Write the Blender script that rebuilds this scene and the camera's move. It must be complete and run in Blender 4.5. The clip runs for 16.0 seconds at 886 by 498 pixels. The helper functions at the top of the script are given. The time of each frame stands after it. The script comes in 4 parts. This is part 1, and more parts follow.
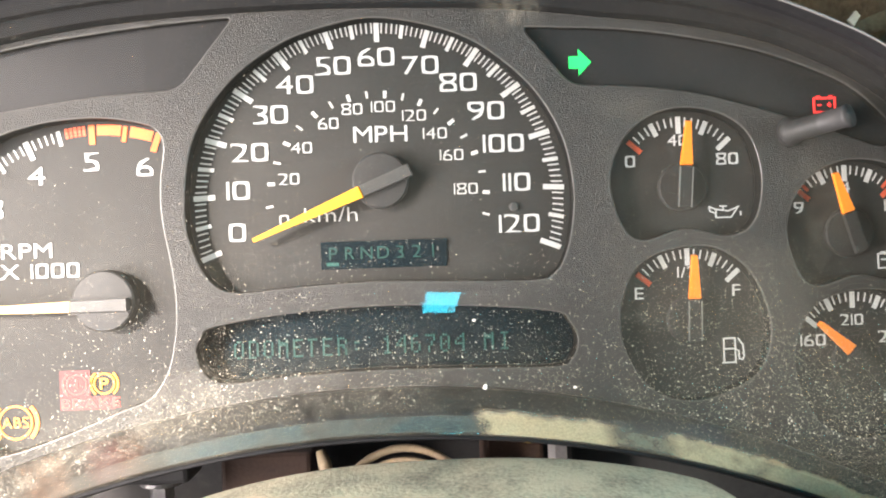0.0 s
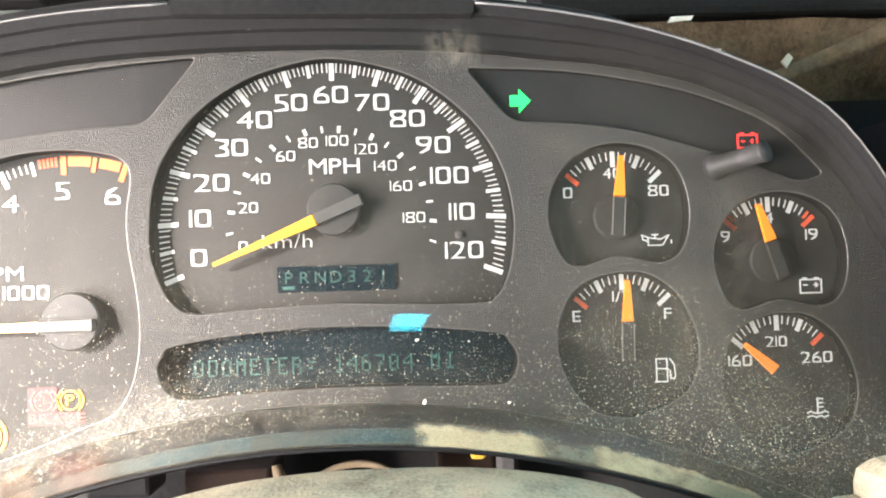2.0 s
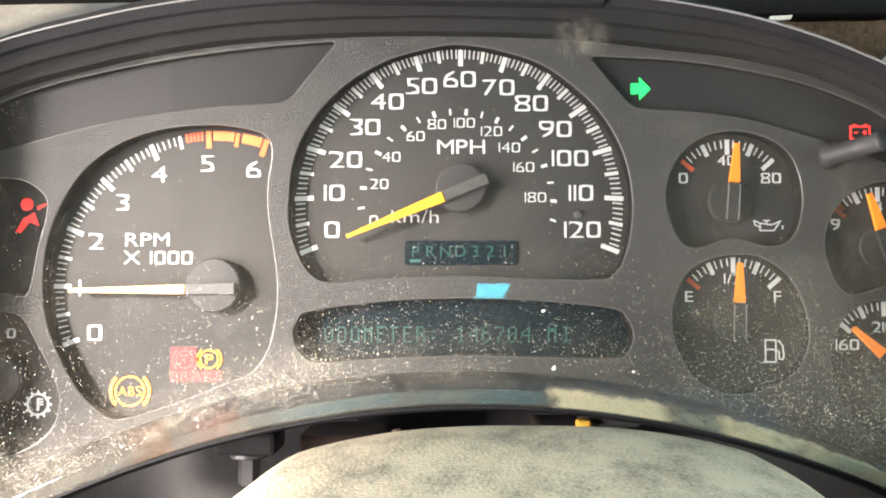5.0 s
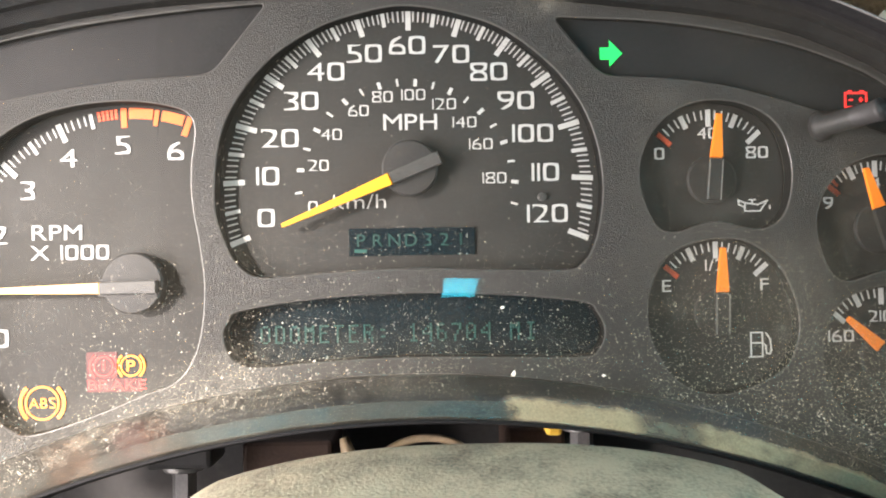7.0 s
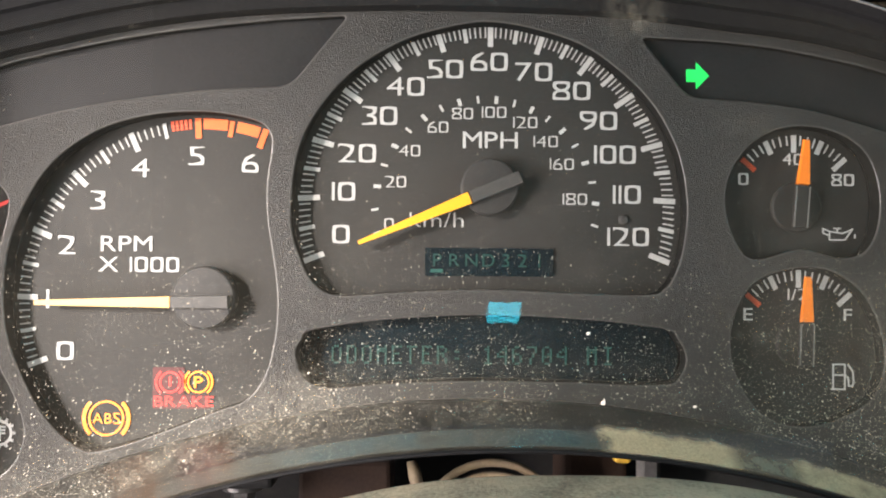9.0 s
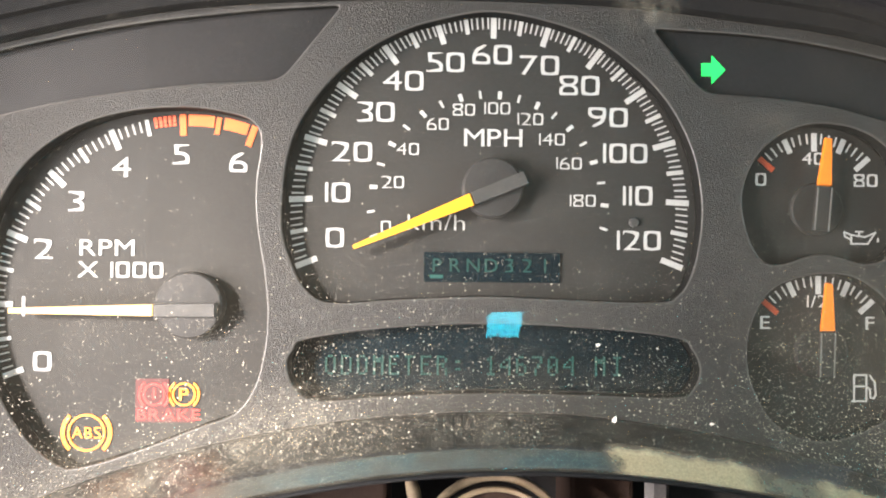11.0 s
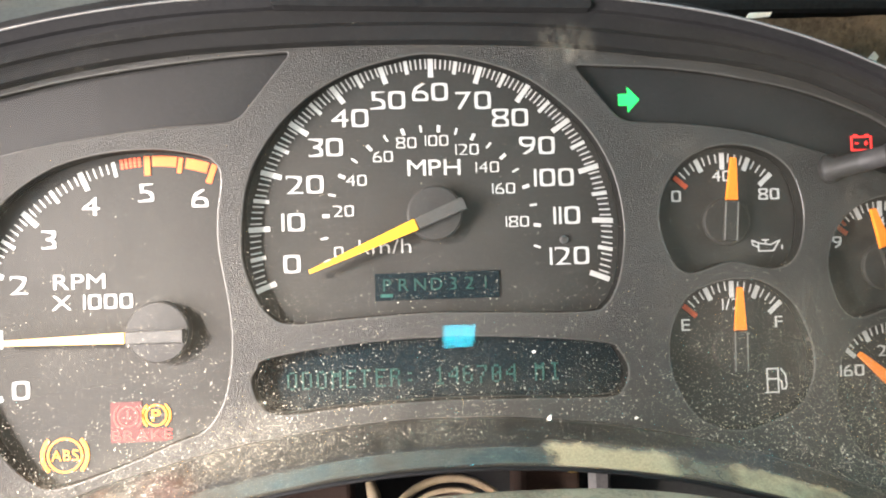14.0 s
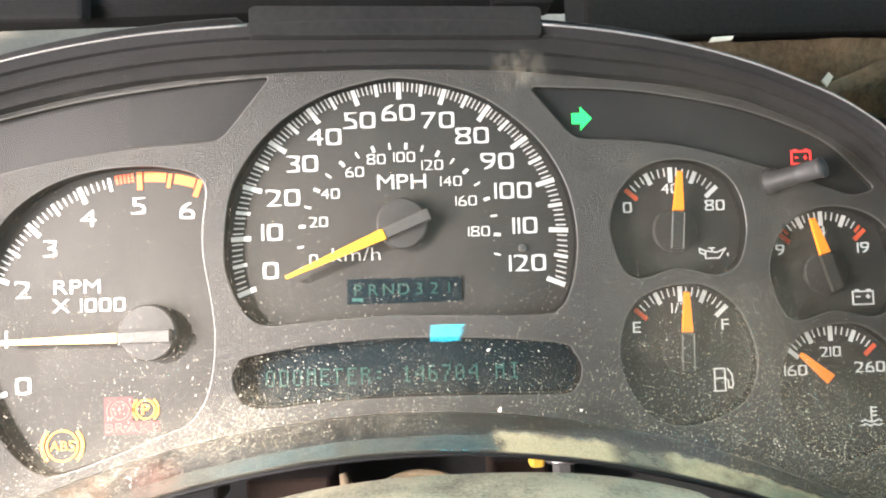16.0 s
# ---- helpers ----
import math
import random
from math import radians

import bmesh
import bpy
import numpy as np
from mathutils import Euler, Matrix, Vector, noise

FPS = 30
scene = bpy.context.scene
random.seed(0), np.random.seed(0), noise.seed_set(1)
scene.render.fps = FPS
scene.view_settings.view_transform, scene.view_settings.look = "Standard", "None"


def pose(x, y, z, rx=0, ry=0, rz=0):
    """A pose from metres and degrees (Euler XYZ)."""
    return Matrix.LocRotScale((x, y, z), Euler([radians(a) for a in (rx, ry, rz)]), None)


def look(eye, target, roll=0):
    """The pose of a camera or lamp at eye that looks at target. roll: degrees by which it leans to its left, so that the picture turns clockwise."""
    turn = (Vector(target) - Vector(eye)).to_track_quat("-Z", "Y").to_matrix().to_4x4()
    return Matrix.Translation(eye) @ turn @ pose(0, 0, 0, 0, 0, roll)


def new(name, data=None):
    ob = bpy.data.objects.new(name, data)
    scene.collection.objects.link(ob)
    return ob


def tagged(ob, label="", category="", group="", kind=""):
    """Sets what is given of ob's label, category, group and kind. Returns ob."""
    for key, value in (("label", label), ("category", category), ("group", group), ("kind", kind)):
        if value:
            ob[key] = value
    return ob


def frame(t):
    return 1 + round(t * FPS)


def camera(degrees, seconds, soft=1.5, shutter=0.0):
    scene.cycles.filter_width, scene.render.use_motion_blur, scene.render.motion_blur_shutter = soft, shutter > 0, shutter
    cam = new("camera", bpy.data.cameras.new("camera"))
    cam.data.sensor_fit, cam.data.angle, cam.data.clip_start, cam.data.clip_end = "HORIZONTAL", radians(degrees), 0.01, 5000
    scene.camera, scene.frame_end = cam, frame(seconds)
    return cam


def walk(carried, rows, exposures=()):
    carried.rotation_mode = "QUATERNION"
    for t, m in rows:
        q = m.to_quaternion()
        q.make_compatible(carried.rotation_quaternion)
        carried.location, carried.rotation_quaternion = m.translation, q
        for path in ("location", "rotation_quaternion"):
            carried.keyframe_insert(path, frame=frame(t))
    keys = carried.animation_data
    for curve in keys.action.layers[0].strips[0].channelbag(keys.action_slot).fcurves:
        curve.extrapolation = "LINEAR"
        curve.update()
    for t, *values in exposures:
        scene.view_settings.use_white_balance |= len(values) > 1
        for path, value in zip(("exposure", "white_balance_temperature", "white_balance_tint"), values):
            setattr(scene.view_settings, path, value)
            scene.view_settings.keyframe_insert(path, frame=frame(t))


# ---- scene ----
cam = camera(57.0, 16.0, 2.0)
PATH = [
    (0, (0.014, -0.295, 1.073), (0.064, 1.705, 1.073), -2.0),
    (0.5, (0.032, -0.307, 1.072), (0.135, 1.69, 1.102), -3.1),
    (1, (0.035, -0.309, 1.072), (0.149, 1.687, 1.117), -2.8),
    (1.5, (0.034, -0.31, 1.071), (0.103, 1.687, 1.14), -2.5),
    (2, (0.03, -0.315, 1.07), (0.101, 1.682, 1.146), -1.8),
    (2.5, (0.026, -0.309, 1.069), (0.114, 1.688, 1.127), -1.7),
    (3, (0.021, -0.3, 1.069), (0.149, 1.695, 1.117), -1.5),
    (3.5, (0.011, -0.302, 1.07), (0.06, 1.697, 1.126), -0.9),
    (4, (0.003, -0.335, 1.06), (-0.005, 1.662, 1.172), -0.1),
    (4.2, (0.001, -0.335, 1.057), (-0.024, 1.661, 1.179), -0.1),
    (6.3, (-0.012, -0.321, 1.066), (0.029, 1.678, 1.111), -0.1),
    (6.5, (-0.011, -0.322, 1.068), (0.023, 1.677, 1.121), -0.5),
    (7, (0.007, -0.295, 1.066), (0.036, 1.704, 1.087), -1.0),
    (7.5, (-0.002, -0.295, 1.064), (-0.033, 1.704, 1.122), -0.5),
    (8, (-0.015, -0.312, 1.066), (-0.031, 1.687, 1.145), 0.1),
    (8.5, (-0.025, -0.308, 1.072), (-0.006, 1.691, 1.139), 0.8),
    (9, (-0.021, -0.288, 1.07), (0.012, 1.712, 1.115), 0.5),
    (9.2, (-0.015, -0.288, 1.064), (-0.045, 1.71, 1.147), 0.5),
    (11.3, (-0.025, -0.271, 1.078), (0.051, 1.727, 1.092), 0.3),
    (11.5, (-0.027, -0.28, 1.079), (0.068, 1.717, 1.102), 0.2),
    (12, (-0.031, -0.3, 1.074), (0.07, 1.697, 1.14), 0.3),
    (12.5, (-0.035, -0.295, 1.075), (0.079, 1.701, 1.112), 0.1),
    (13, (-0.034, -0.294, 1.074), (0.092, 1.702, 1.098), -0.7),
    (13.5, (-0.0265, -0.2913, 1.0756), (0.1229, 1.7023, 1.0895), -1.0),
    (14, (-0.017, -0.298, 1.0765), (0.114, 1.6965, 1.135), -1.8),
    (14.5, (-0.0095, -0.307, 1.0695), (0.0935, 1.688, 1.146), -2.2),
    (15, (-0.008, -0.3125, 1.0705), (0.0715, 1.6835, 1.1505), -2.45),
    (15.5, (-0.0015, -0.319, 1.067), (0.0855, 1.676, 1.1525), -2.7),
    (16, (0.003, -0.3235, 1.069), (0.082, 1.6705, 1.1855), -1.85),
]
EXPOSURES = [(0, 1.74), (0.5, 1.92), (1.5, 2.0), (3, 1.92), (4, 1.84), (6.5, 1.34), (7.2, 1.28), (8, 1.4), (9, 0.78), (11.5, 1.4), (12.5, 1.17), (13, 1.18), (14, 1.66), (15, 1.72), (16, 2.0)]
walk(cam, [(t, look(eye, target, roll)) for t, eye, target, roll in PATH], EXPOSURES)

# ---- light ----
SUN_FROM = Vector((-0.66, -0.72, 0.20)).normalized()
world = bpy.data.worlds.new("sky")
scene.world = world
world.use_nodes = True
wn = world.node_tree.nodes
sky = wn.new("ShaderNodeTexSky")
sky.sky_type, sky.sun_disc = "NISHITA", False
sky.sun_elevation, sky.sun_rotation = math.asin(SUN_FROM.z), math.atan2(SUN_FROM.x, SUN_FROM.y)
world.node_tree.links.new(sky.outputs[0], wn["Background"].inputs[0])
wn["Background"].inputs[1].default_value = 0.12
sun = new("sun", bpy.data.lights.new("sun", "SUN"))
sun.data.energy, sun.data.angle, sun.data.color = 6.6, radians(8.0), (1.0, 0.87, 0.81)
sun.matrix_world = look(Vector((0, 0, 1.1)) + 6 * SUN_FROM, (0, 0, 1.1))


def window_light(name, at, to, wide, high, watts, colour):
    """An added, unseen area lamp that stands in for daylight from one side."""
    d = bpy.data.lights.new(name, "AREA")
    d.shape, d.size, d.size_y, d.energy, d.color = "RECTANGLE", wide, high, watts, colour
    ob = new(name, d)
    ob.matrix_world = look(at, to)
    return ob


# unseen fill lamps added at the left, overhead and at the right
window_light("open_door_daylight", (-0.61, -0.36, 0.97), (-0.05, 0.0, 1.05), 0.40, 0.42, 9.4, (1.0, 0.91, 0.905))
window_light("windscreen_daylight", (0.22, 0.42, 1.86), (0.22, 0.30, 1.0), 1.2, 0.44, 3.4, (0.92, 0.97, 1.0))
window_light("far_window_daylight", (1.08, -0.50, 1.16), (0.05, 0.0, 1.05), 0.6, 0.30, 4.4, (0.88, 1.0, 0.98))

# ---- materials ----
def nodes_of(name):
    m = bpy.data.materials.new(name)
    m.use_nodes = True
    t = m.node_tree
    return m, t, t.nodes["Principled BSDF"], t.nodes["Material Output"]


def mixcol(t, fac, a, b):
    n = t.nodes.new("ShaderNodeMix")
    n.data_type = "RGBA"
    for k, v in ((0, fac), (6, a), (7, b)):
        if isinstance(v, bpy.types.NodeSocket):
            t.links.new(v, n.inputs[k])
        elif k == 0:
            n.inputs[k].default_value = v
        else:
            n.inputs[k].default_value = (*v, 1)
    return n.outputs[2]


def noise_of(t, scale, detail=4.0, coord="Object", rough=0.6):
    n = t.nodes.new("ShaderNodeTexNoise")
    n.inputs["Scale"].default_value, n.inputs["Detail"].default_value, n.inputs["Roughness"].default_value = scale, detail, rough
    c = t.nodes.new("ShaderNodeTexCoord")
    t.links.new(c.outputs[coord], n.inputs["Vector"])
    return n.outputs["Fac"]


def ramp(t, fac, lo, hi, a=0.0, b=1.0):
    n = t.nodes.new("ShaderNodeMapRange")
    n.inputs["From Min"].default_value, n.inputs["From Max"].default_value = lo, hi
    n.inputs["To Min"].default_value, n.inputs["To Max"].default_value = a, b
    t.links.new(fac, n.inputs["Value"])
    return n.outputs["Result"]


def maths(t, op, a, b=None):
    n = t.nodes.new("ShaderNodeMath")
    n.operation = op
    for k, v in enumerate((a, b)):
        if v is None:
            continue
        if isinstance(v, bpy.types.NodeSocket):
            t.links.new(v, n.inputs[k])
        else:
            n.inputs[k].default_value = v
    return n.outputs[0]


def surf(name, c1, c2, coarse=40, fine=600, rough=0.55, bump=0.2, spec=0.4, metal=0.0, depth=0.0004, dust=None, dust_lo=0.55, dust_hi=0.75):
    """Two scales of colour variation, a fine relief and, where given, a loose dust over it."""
    m, t, p, _ = nodes_of(name)
    a, b = noise_of(t, coarse), noise_of(t, fine, 3)
    col = mixcol(t, ramp(t, a, 0.3, 0.7), c1, c2)
    col = mixcol(t, ramp(t, b, 0.3, 0.8, 0.0, 0.35), col, tuple(min(1, 1.5 * v + 0.01) for v in c2))
    rg = ramp(t, a, 0.3, 0.7, rough - 0.07, rough + 0.1)
    if dust:
        d = ramp(t, maths(t, "ADD", maths(t, "MULTIPLY", noise_of(t, coarse * 2.2, 8), 0.6), maths(t, "MULTIPLY", b, 0.4)), dust_lo, dust_hi)
        col = mixcol(t, d, col, dust)
        rg = maths(t, "ADD", rg, maths(t, "MULTIPLY", d, 0.3))
    t.links.new(col, p.inputs["Base Color"])
    t.links.new(rg, p.inputs["Roughness"])
    p.inputs["Metallic"].default_value, p.inputs["Specular IOR Level"].default_value = metal, spec
    if bump:
        n = t.nodes.new("ShaderNodeBump")
        n.inputs["Strength"].default_value, n.inputs["Distance"].default_value = bump, depth
        t.links.new(b, n.inputs["Height"])
        t.links.new(n.outputs[0], p.inputs["Normal"])
    return m


def lit(name, colour, power, base=None, var=60):
    """A backlit print: painted, and glowing a little unevenly from behind."""
    m, t, p, _ = nodes_of(name)
    p.inputs["Base Color"].default_value = (*(base or colour), 1)
    p.inputs["Emission Color"].default_value = (*colour, 1)
    p.inputs["Roughness"].default_value = 0.5
    t.links.new(ramp(t, noise_of(t, var, 3), 0.3, 0.7, 0.75 * power, 1.2 * power), p.inputs["Emission Strength"])
    return m


MASK = surf("grained_grey_plastic", (0.023, 0.0223, 0.021), (0.033, 0.0318, 0.030), 25, 1700, 0.44, 0.85, 0.4, depth=0.0008, dust=(0.16, 0.14, 0.115), dust_lo=0.58, dust_hi=0.95)
# mask bevels: the edge highlight is put into a lighter, glossier colour
BEVEL = surf("highlit_plastic_edge", (0.045, 0.044, 0.042), (0.075, 0.072, 0.068), 90, 1500, 0.36, 0.1, 0.4)
HOOD = surf("smooth_black_plastic", (0.009, 0.0092, 0.0100), (0.014, 0.014, 0.0146), 30, 700, 0.7, 0.2, 0.14, dust=(0.08, 0.072, 0.06), dust_lo=0.62, dust_hi=0.95)
SILLED = surf("satin_black_plastic", (0.009, 0.0095, 0.0102), (0.014, 0.0145, 0.015), 30, 700, 0.36, 0.15, 0.4, dust=(0.10, 0.09, 0.072), dust_lo=0.60, dust_hi=0.95)
DIAL = surf("matt_black_dial", (0.022, 0.0215, 0.020), (0.031, 0.030, 0.028), 60, 1500, 0.62, 0.1, 0.25)
# sides of the mask openings: recess shade put into a near-black colour
OPENING_SHADE = surf("shaded_opening_side", (0.006, 0.006, 0.006), (0.010, 0.010, 0.0095), 60, 1500, 0.85, 0.1, 0.08)
SMOKED = surf("smoked_black_panel", (0.011, 0.0112, 0.0122), (0.017, 0.017, 0.0178), 40, 900, 0.6, 0.05, 0.2)
WINDOW = surf("dark_display_glass", (0.003, 0.008, 0.011), (0.006, 0.013, 0.017), 50, 900, 0.2, 0.0, 0.5)
HUB = surf("satin_black_cap", (0.02, 0.02, 0.02), (0.03, 0.029, 0.028), 90, 1500, 0.55, 0.1, 0.35, dust=(0.15, 0.13, 0.1), dust_lo=0.6, dust_hi=0.9)
GREY = surf("grey_plastic", (0.045, 0.045, 0.044), (0.065, 0.063, 0.06), 90, 1500, 0.4, 0.1, 0.5)
# highlights along the flange and pointer tails, given as a pale colour
EDGE = surf("pale_highlit_edge", (0.12, 0.117, 0.113), (0.18, 0.175, 0.165), 90, 1500, 0.4, 0.1, 0.5)
WHITE = lit("white_backlit_print", (1.0, 0.97, 0.92), 0.12, (0.36, 0.357, 0.345), 90)
REDPRINT = surf("red_print", (0.65, 0.09, 0.04), (0.75, 0.12, 0.05), 120, 1800, 0.55, 0.05, 0.3)
ORANGEPRINT = surf("orange_print", (0.72, 0.12, 0.032), (0.80, 0.16, 0.042), 120, 1800, 0.55, 0.05, 0.3)
YELLOW_NEEDLE = lit("yellow_pointer", (1.0, 0.42, 0.01), 0.16, (0.85, 0.38, 0.015))
ORANGE_NEEDLE = lit("orange_pointer", (1.0, 0.25, 0.015), 0.12, (0.85, 0.22, 0.012))
# tachometer pointer: the sun's glare is put into a paler colour
SUNLIT_NEEDLE = lit("sunlit_pointer", (1.0, 0.45, 0.08), 0.1, (0.8, 0.5, 0.17))
GREEN = lit("green_lamp", (0.02, 0.85, 0.13), 0.36)
RED = lit("red_lamp", (1.0, 0.03, 0.03), 0.36, (0.6, 0.04, 0.03))
REDGLOW = lit("red_lamp_window", (0.9, 0.02, 0.02), 0.05, (0.06, 0.012, 0.011))
BATTERY = lit("bright_red_lamp", (1.0, 0.035, 0.03), 0.5)
AMBER = lit("amber_lamp", (1.0, 0.30, 0.02), 0.36)
TEAL = lit("teal_segment", (0.01, 0.34, 0.25), 0.06, (0.012, 0.06, 0.05), 200)
DIMTEAL = lit("dim_teal_segment", (0.01, 0.30, 0.22), 0.03, (0.008, 0.04, 0.034), 300)
COVER = surf("dusty_column_plastic", (0.17, 0.16, 0.125), (0.27, 0.25, 0.19), 30, 900, 0.88, 0.5, 0.1, depth=0.0010, dust=(0.56, 0.50, 0.36), dust_lo=0.34, dust_hi=0.56)
DARK = surf("dark_dash_plastic", (0.022, 0.022, 0.023), (0.035, 0.034, 0.033), 12, 300, 0.6, 0.2, 0.35, dust=(0.13, 0.12, 0.1), dust_lo=0.6, dust_hi=0.95)
BLACK = surf("dull_black_foam", (0.008, 0.0085, 0.009), (0.014, 0.014, 0.014), 15, 400, 0.8, 0.3, 0.1)
STEEL = surf("dull_steel", (0.13, 0.127, 0.125), (0.20, 0.195, 0.19), 80, 900, 0.45, 0.2, 0.5, 0.6)
TANMETAL = surf("tan_coated_metal", (0.22, 0.17, 0.11), (0.34, 0.27, 0.18), 80, 700, 0.6, 0.3, 0.3)
RUST = surf("rusty_brown_metal", (0.035, 0.022, 0.018), (0.06, 0.038, 0.028), 60, 600, 0.7, 0.4, 0.2)
RUST2 = surf("dusty_brown_strap", (0.10, 0.077, 0.054), (0.26, 0.20, 0.135), 60, 500, 0.8, 0.4, 0.1)
YELLOW = surf("yellow_plastic", (0.5, 0.3, 0.03), (0.62, 0.4, 0.05), 80, 800, 0.5, 0.1, 0.4)
FELT = surf("brown_dusty_felt", (0.045, 0.034, 0.025), (0.28, 0.21, 0.14), 26, 420, 0.95, 1.0, 0.05, depth=0.003)
CREAM = surf("sunbleached_cowl", (0.075, 0.072, 0.058), (0.15, 0.142, 0.115), 8, 200, 0.6, 0.2, 0.3)
CHIP = surf("pale_chip", (0.75, 0.7, 0.6), (0.85, 0.8, 0.7), 200, 1500, 0.7, 0.2, 0.3)
LINER = surf("grey_cab_liner", (0.03, 0.029, 0.028), (0.05, 0.048, 0.045), 6, 150, 0.9, 0.3, 0.1)
PAINT = surf("dark_cab_paint", (0.10, 0.10, 0.11), (0.13, 0.13, 0.14), 4, 120, 0.5, 0.1, 0.4)
GROUND = surf("dry_gravel_ground", (0.22, 0.18, 0.13), (0.34, 0.29, 0.21), 0.8, 30, 0.95, 0.6, 0.1, depth=0.02)

# clear lens: thin plastic with gloss, a film of dust and painted haze, specks, and caked dust along its foot
LENS, t, p, out = nodes_of("dusty_clear_lens")
t.nodes.remove(p)
clear = t.nodes.new("ShaderNodeBsdfTransparent")
clear.inputs[0].default_value = (0.95, 0.96, 0.96, 1)
gloss = t.nodes.new("ShaderNodeBsdfGlossy")
gloss.inputs["Roughness"].default_value = 0.03
fres = t.nodes.new("ShaderNodeLayerWeight")
fres.inputs[0].default_value = 0.5
shine = maths(t, "ADD", maths(t, "MULTIPLY", maths(t, "POWER", fres.outputs["Facing"], 5.0), 0.9), 0.06)
base = t.nodes.new("ShaderNodeMixShader")
t.links.new(shine, base.inputs[0])
t.links.new(clear.outputs[0], base.inputs[1])
t.links.new(gloss.outputs[0], base.inputs[2])
uv = t.nodes.new("ShaderNodeUVMap")
uv.uv_map = "sheet"
sep = t.nodes.new("ShaderNodeSeparateXYZ")
t.links.new(uv.outputs[0], sep.inputs[0])
X, V = sep.outputs[0], sep.outputs[1]          # metres across; metres above the lens's foot
low = ramp(t, V, 0.026, 0.008, 0.0, 1.0)         # dust gathers on the sloping foot of the lens
film = maths(t, "ADD", ramp(t, noise_of(t, 18, 5), 0.3, 0.75, 0.006, 0.027), maths(t, "MULTIPLY", low, ramp(t, noise_of(t, 60, 6), 0.35, 0.7, 0.0, 0.045)))
film = maths(t, "MULTIPLY", film, ramp(t, V, 0.07, 0.125, 1.0, 0.3))
# thicker to the right: dust plus a painted veil of glare
film = maths(t, "ADD", film, maths(t, "MULTIPLY", maths(t, "MULTIPLY", ramp(t, X, 0.06, 0.13, 0.0, 1.0), ramp(t, V, 0.09, 0.02, 0.25, 1.0)), ramp(t, noise_of(t, 35, 6), 0.3, 0.7, 0.05, 0.12)))


def specks(scale, share, small, large, patchy, a, b):
    """Single grains of dust strewn over the sheet: one in each cell for a share of the cells, thicker in patches."""
    vor = t.nodes.new("ShaderNodeTexVoronoi")
    vor.voronoi_dimensions = "2D"
    vor.inputs["Scale"].default_value = scale
    warp = t.nodes.new("ShaderNodeVectorMath")
    warp.operation = "ADD"
    wob = t.nodes.new("ShaderNodeTexNoise")
    wob.inputs["Scale"].default_value, wob.inputs["Detail"].default_value = 1.6 * scale, 1.0
    t.links.new(uv.outputs[0], wob.inputs["Vector"])
    sc = t.nodes.new("ShaderNodeVectorMath")
    sc.operation = "SCALE"
    sc.inputs["Scale"].default_value = 0.35 / scale
    t.links.new(wob.outputs["Color"], sc.inputs[0])
    t.links.new(uv.outputs[0], warp.inputs[0])
    t.links.new(sc.outputs[0], warp.inputs[1])
    t.links.new(warp.outputs[0], vor.inputs["Vector"])
    cell = t.nodes.new("ShaderNodeSeparateColor")
    t.links.new(vor.outputs["Color"], cell.inputs[0])
    size = ramp(t, maths(t, "POWER", cell.outputs[1], 2.5), 0.0, 1.0, small, large)
    g = ramp(t, maths(t, "SUBTRACT", vor.outputs["Distance"], size), 0.035, 0.0, 0.0, 1.0)
    g = maths(t, "MULTIPLY", g, maths(t, "LESS_THAN", cell.outputs[0], share))
    g = maths(t, "MULTIPLY", g, ramp(t, cell.outputs[2], 0.0, 1.0, 0.35, 1.0))
    return maths(t, "MULTIPLY", g, ramp(t, noise_of(t, patchy, 4), a, b, 0.0, 1.0))


left = ramp(t, X, 0.02, -0.07, 0.45, 1.0)        # the foot is thicker with grit towards the tachometer
right = ramp(t, X, 0.07, 0.15, 0.0, 1.0)         # and under the coolant gauge
band = maths(t, "MAXIMUM", maths(t, "MULTIPLY", ramp(t, V, 0.030, 0.014, 0.0, 1.0), left), maths(t, "MULTIPLY", ramp(t, V, 0.075, 0.02), right))
grain = maths(t, "MULTIPLY", specks(1500, 0.70, 0.10, 0.40, 90, 0.34, 0.60), maths(t, "MULTIPLY", band, 0.56))
grain = maths(t, "MAXIMUM", grain, maths(t, "MULTIPLY", specks(2300, 0.60, 0.14, 0.34, 60, 0.30, 0.55), ramp(t, V, 0.034, 0.012, 0.0, 0.55)))
grain = maths(t, "MAXIMUM", grain, maths(t, "MULTIPLY", specks(900, 0.50, 0.03, 0.20, 45, 0.32, 0.54), ramp(t, V, 0.075, 0.020, 0.14, 0.95)))
grain = maths(t, "MAXIMUM", grain, maths(t, "MULTIPLY", specks(480, 0.52, 0.014, 0.105, 30, 0.32, 0.52), ramp(t, V, 0.12, 0.030, 0.18, 0.8)))
grain = maths(t, "MAXIMUM", grain, maths(t, "MULTIPLY", specks(820, 0.62, 0.02, 0.15, 60, 0.28, 0.46), maths(t, "MULTIPLY", ramp(t, X, 0.02, 0.10, 0.12, 1.0), ramp(t, V, 0.11, 0.03, 0.12, 1.0))))
grain = maths(t, "MAXIMUM", grain, maths(t, "MULTIPLY", specks(1700, 0.55, 0.06, 0.24, 50, 0.30, 0.5), maths(t, "MULTIPLY", right, ramp(t, V, 0.09, 0.03, 0.05, 0.8))))
grain = maths(t, "MAXIMUM", grain, maths(t, "MULTIPLY", specks(1200, 0.36, 0.04, 0.16, 35, 0.35, 0.6), ramp(t, V, 0.10, 0.03, 0.12, 0.6)))
grit = ramp(t, noise_of(t, 1500, 4, rough=0.8), 0.42, 0.72, 0.0, 0.22)
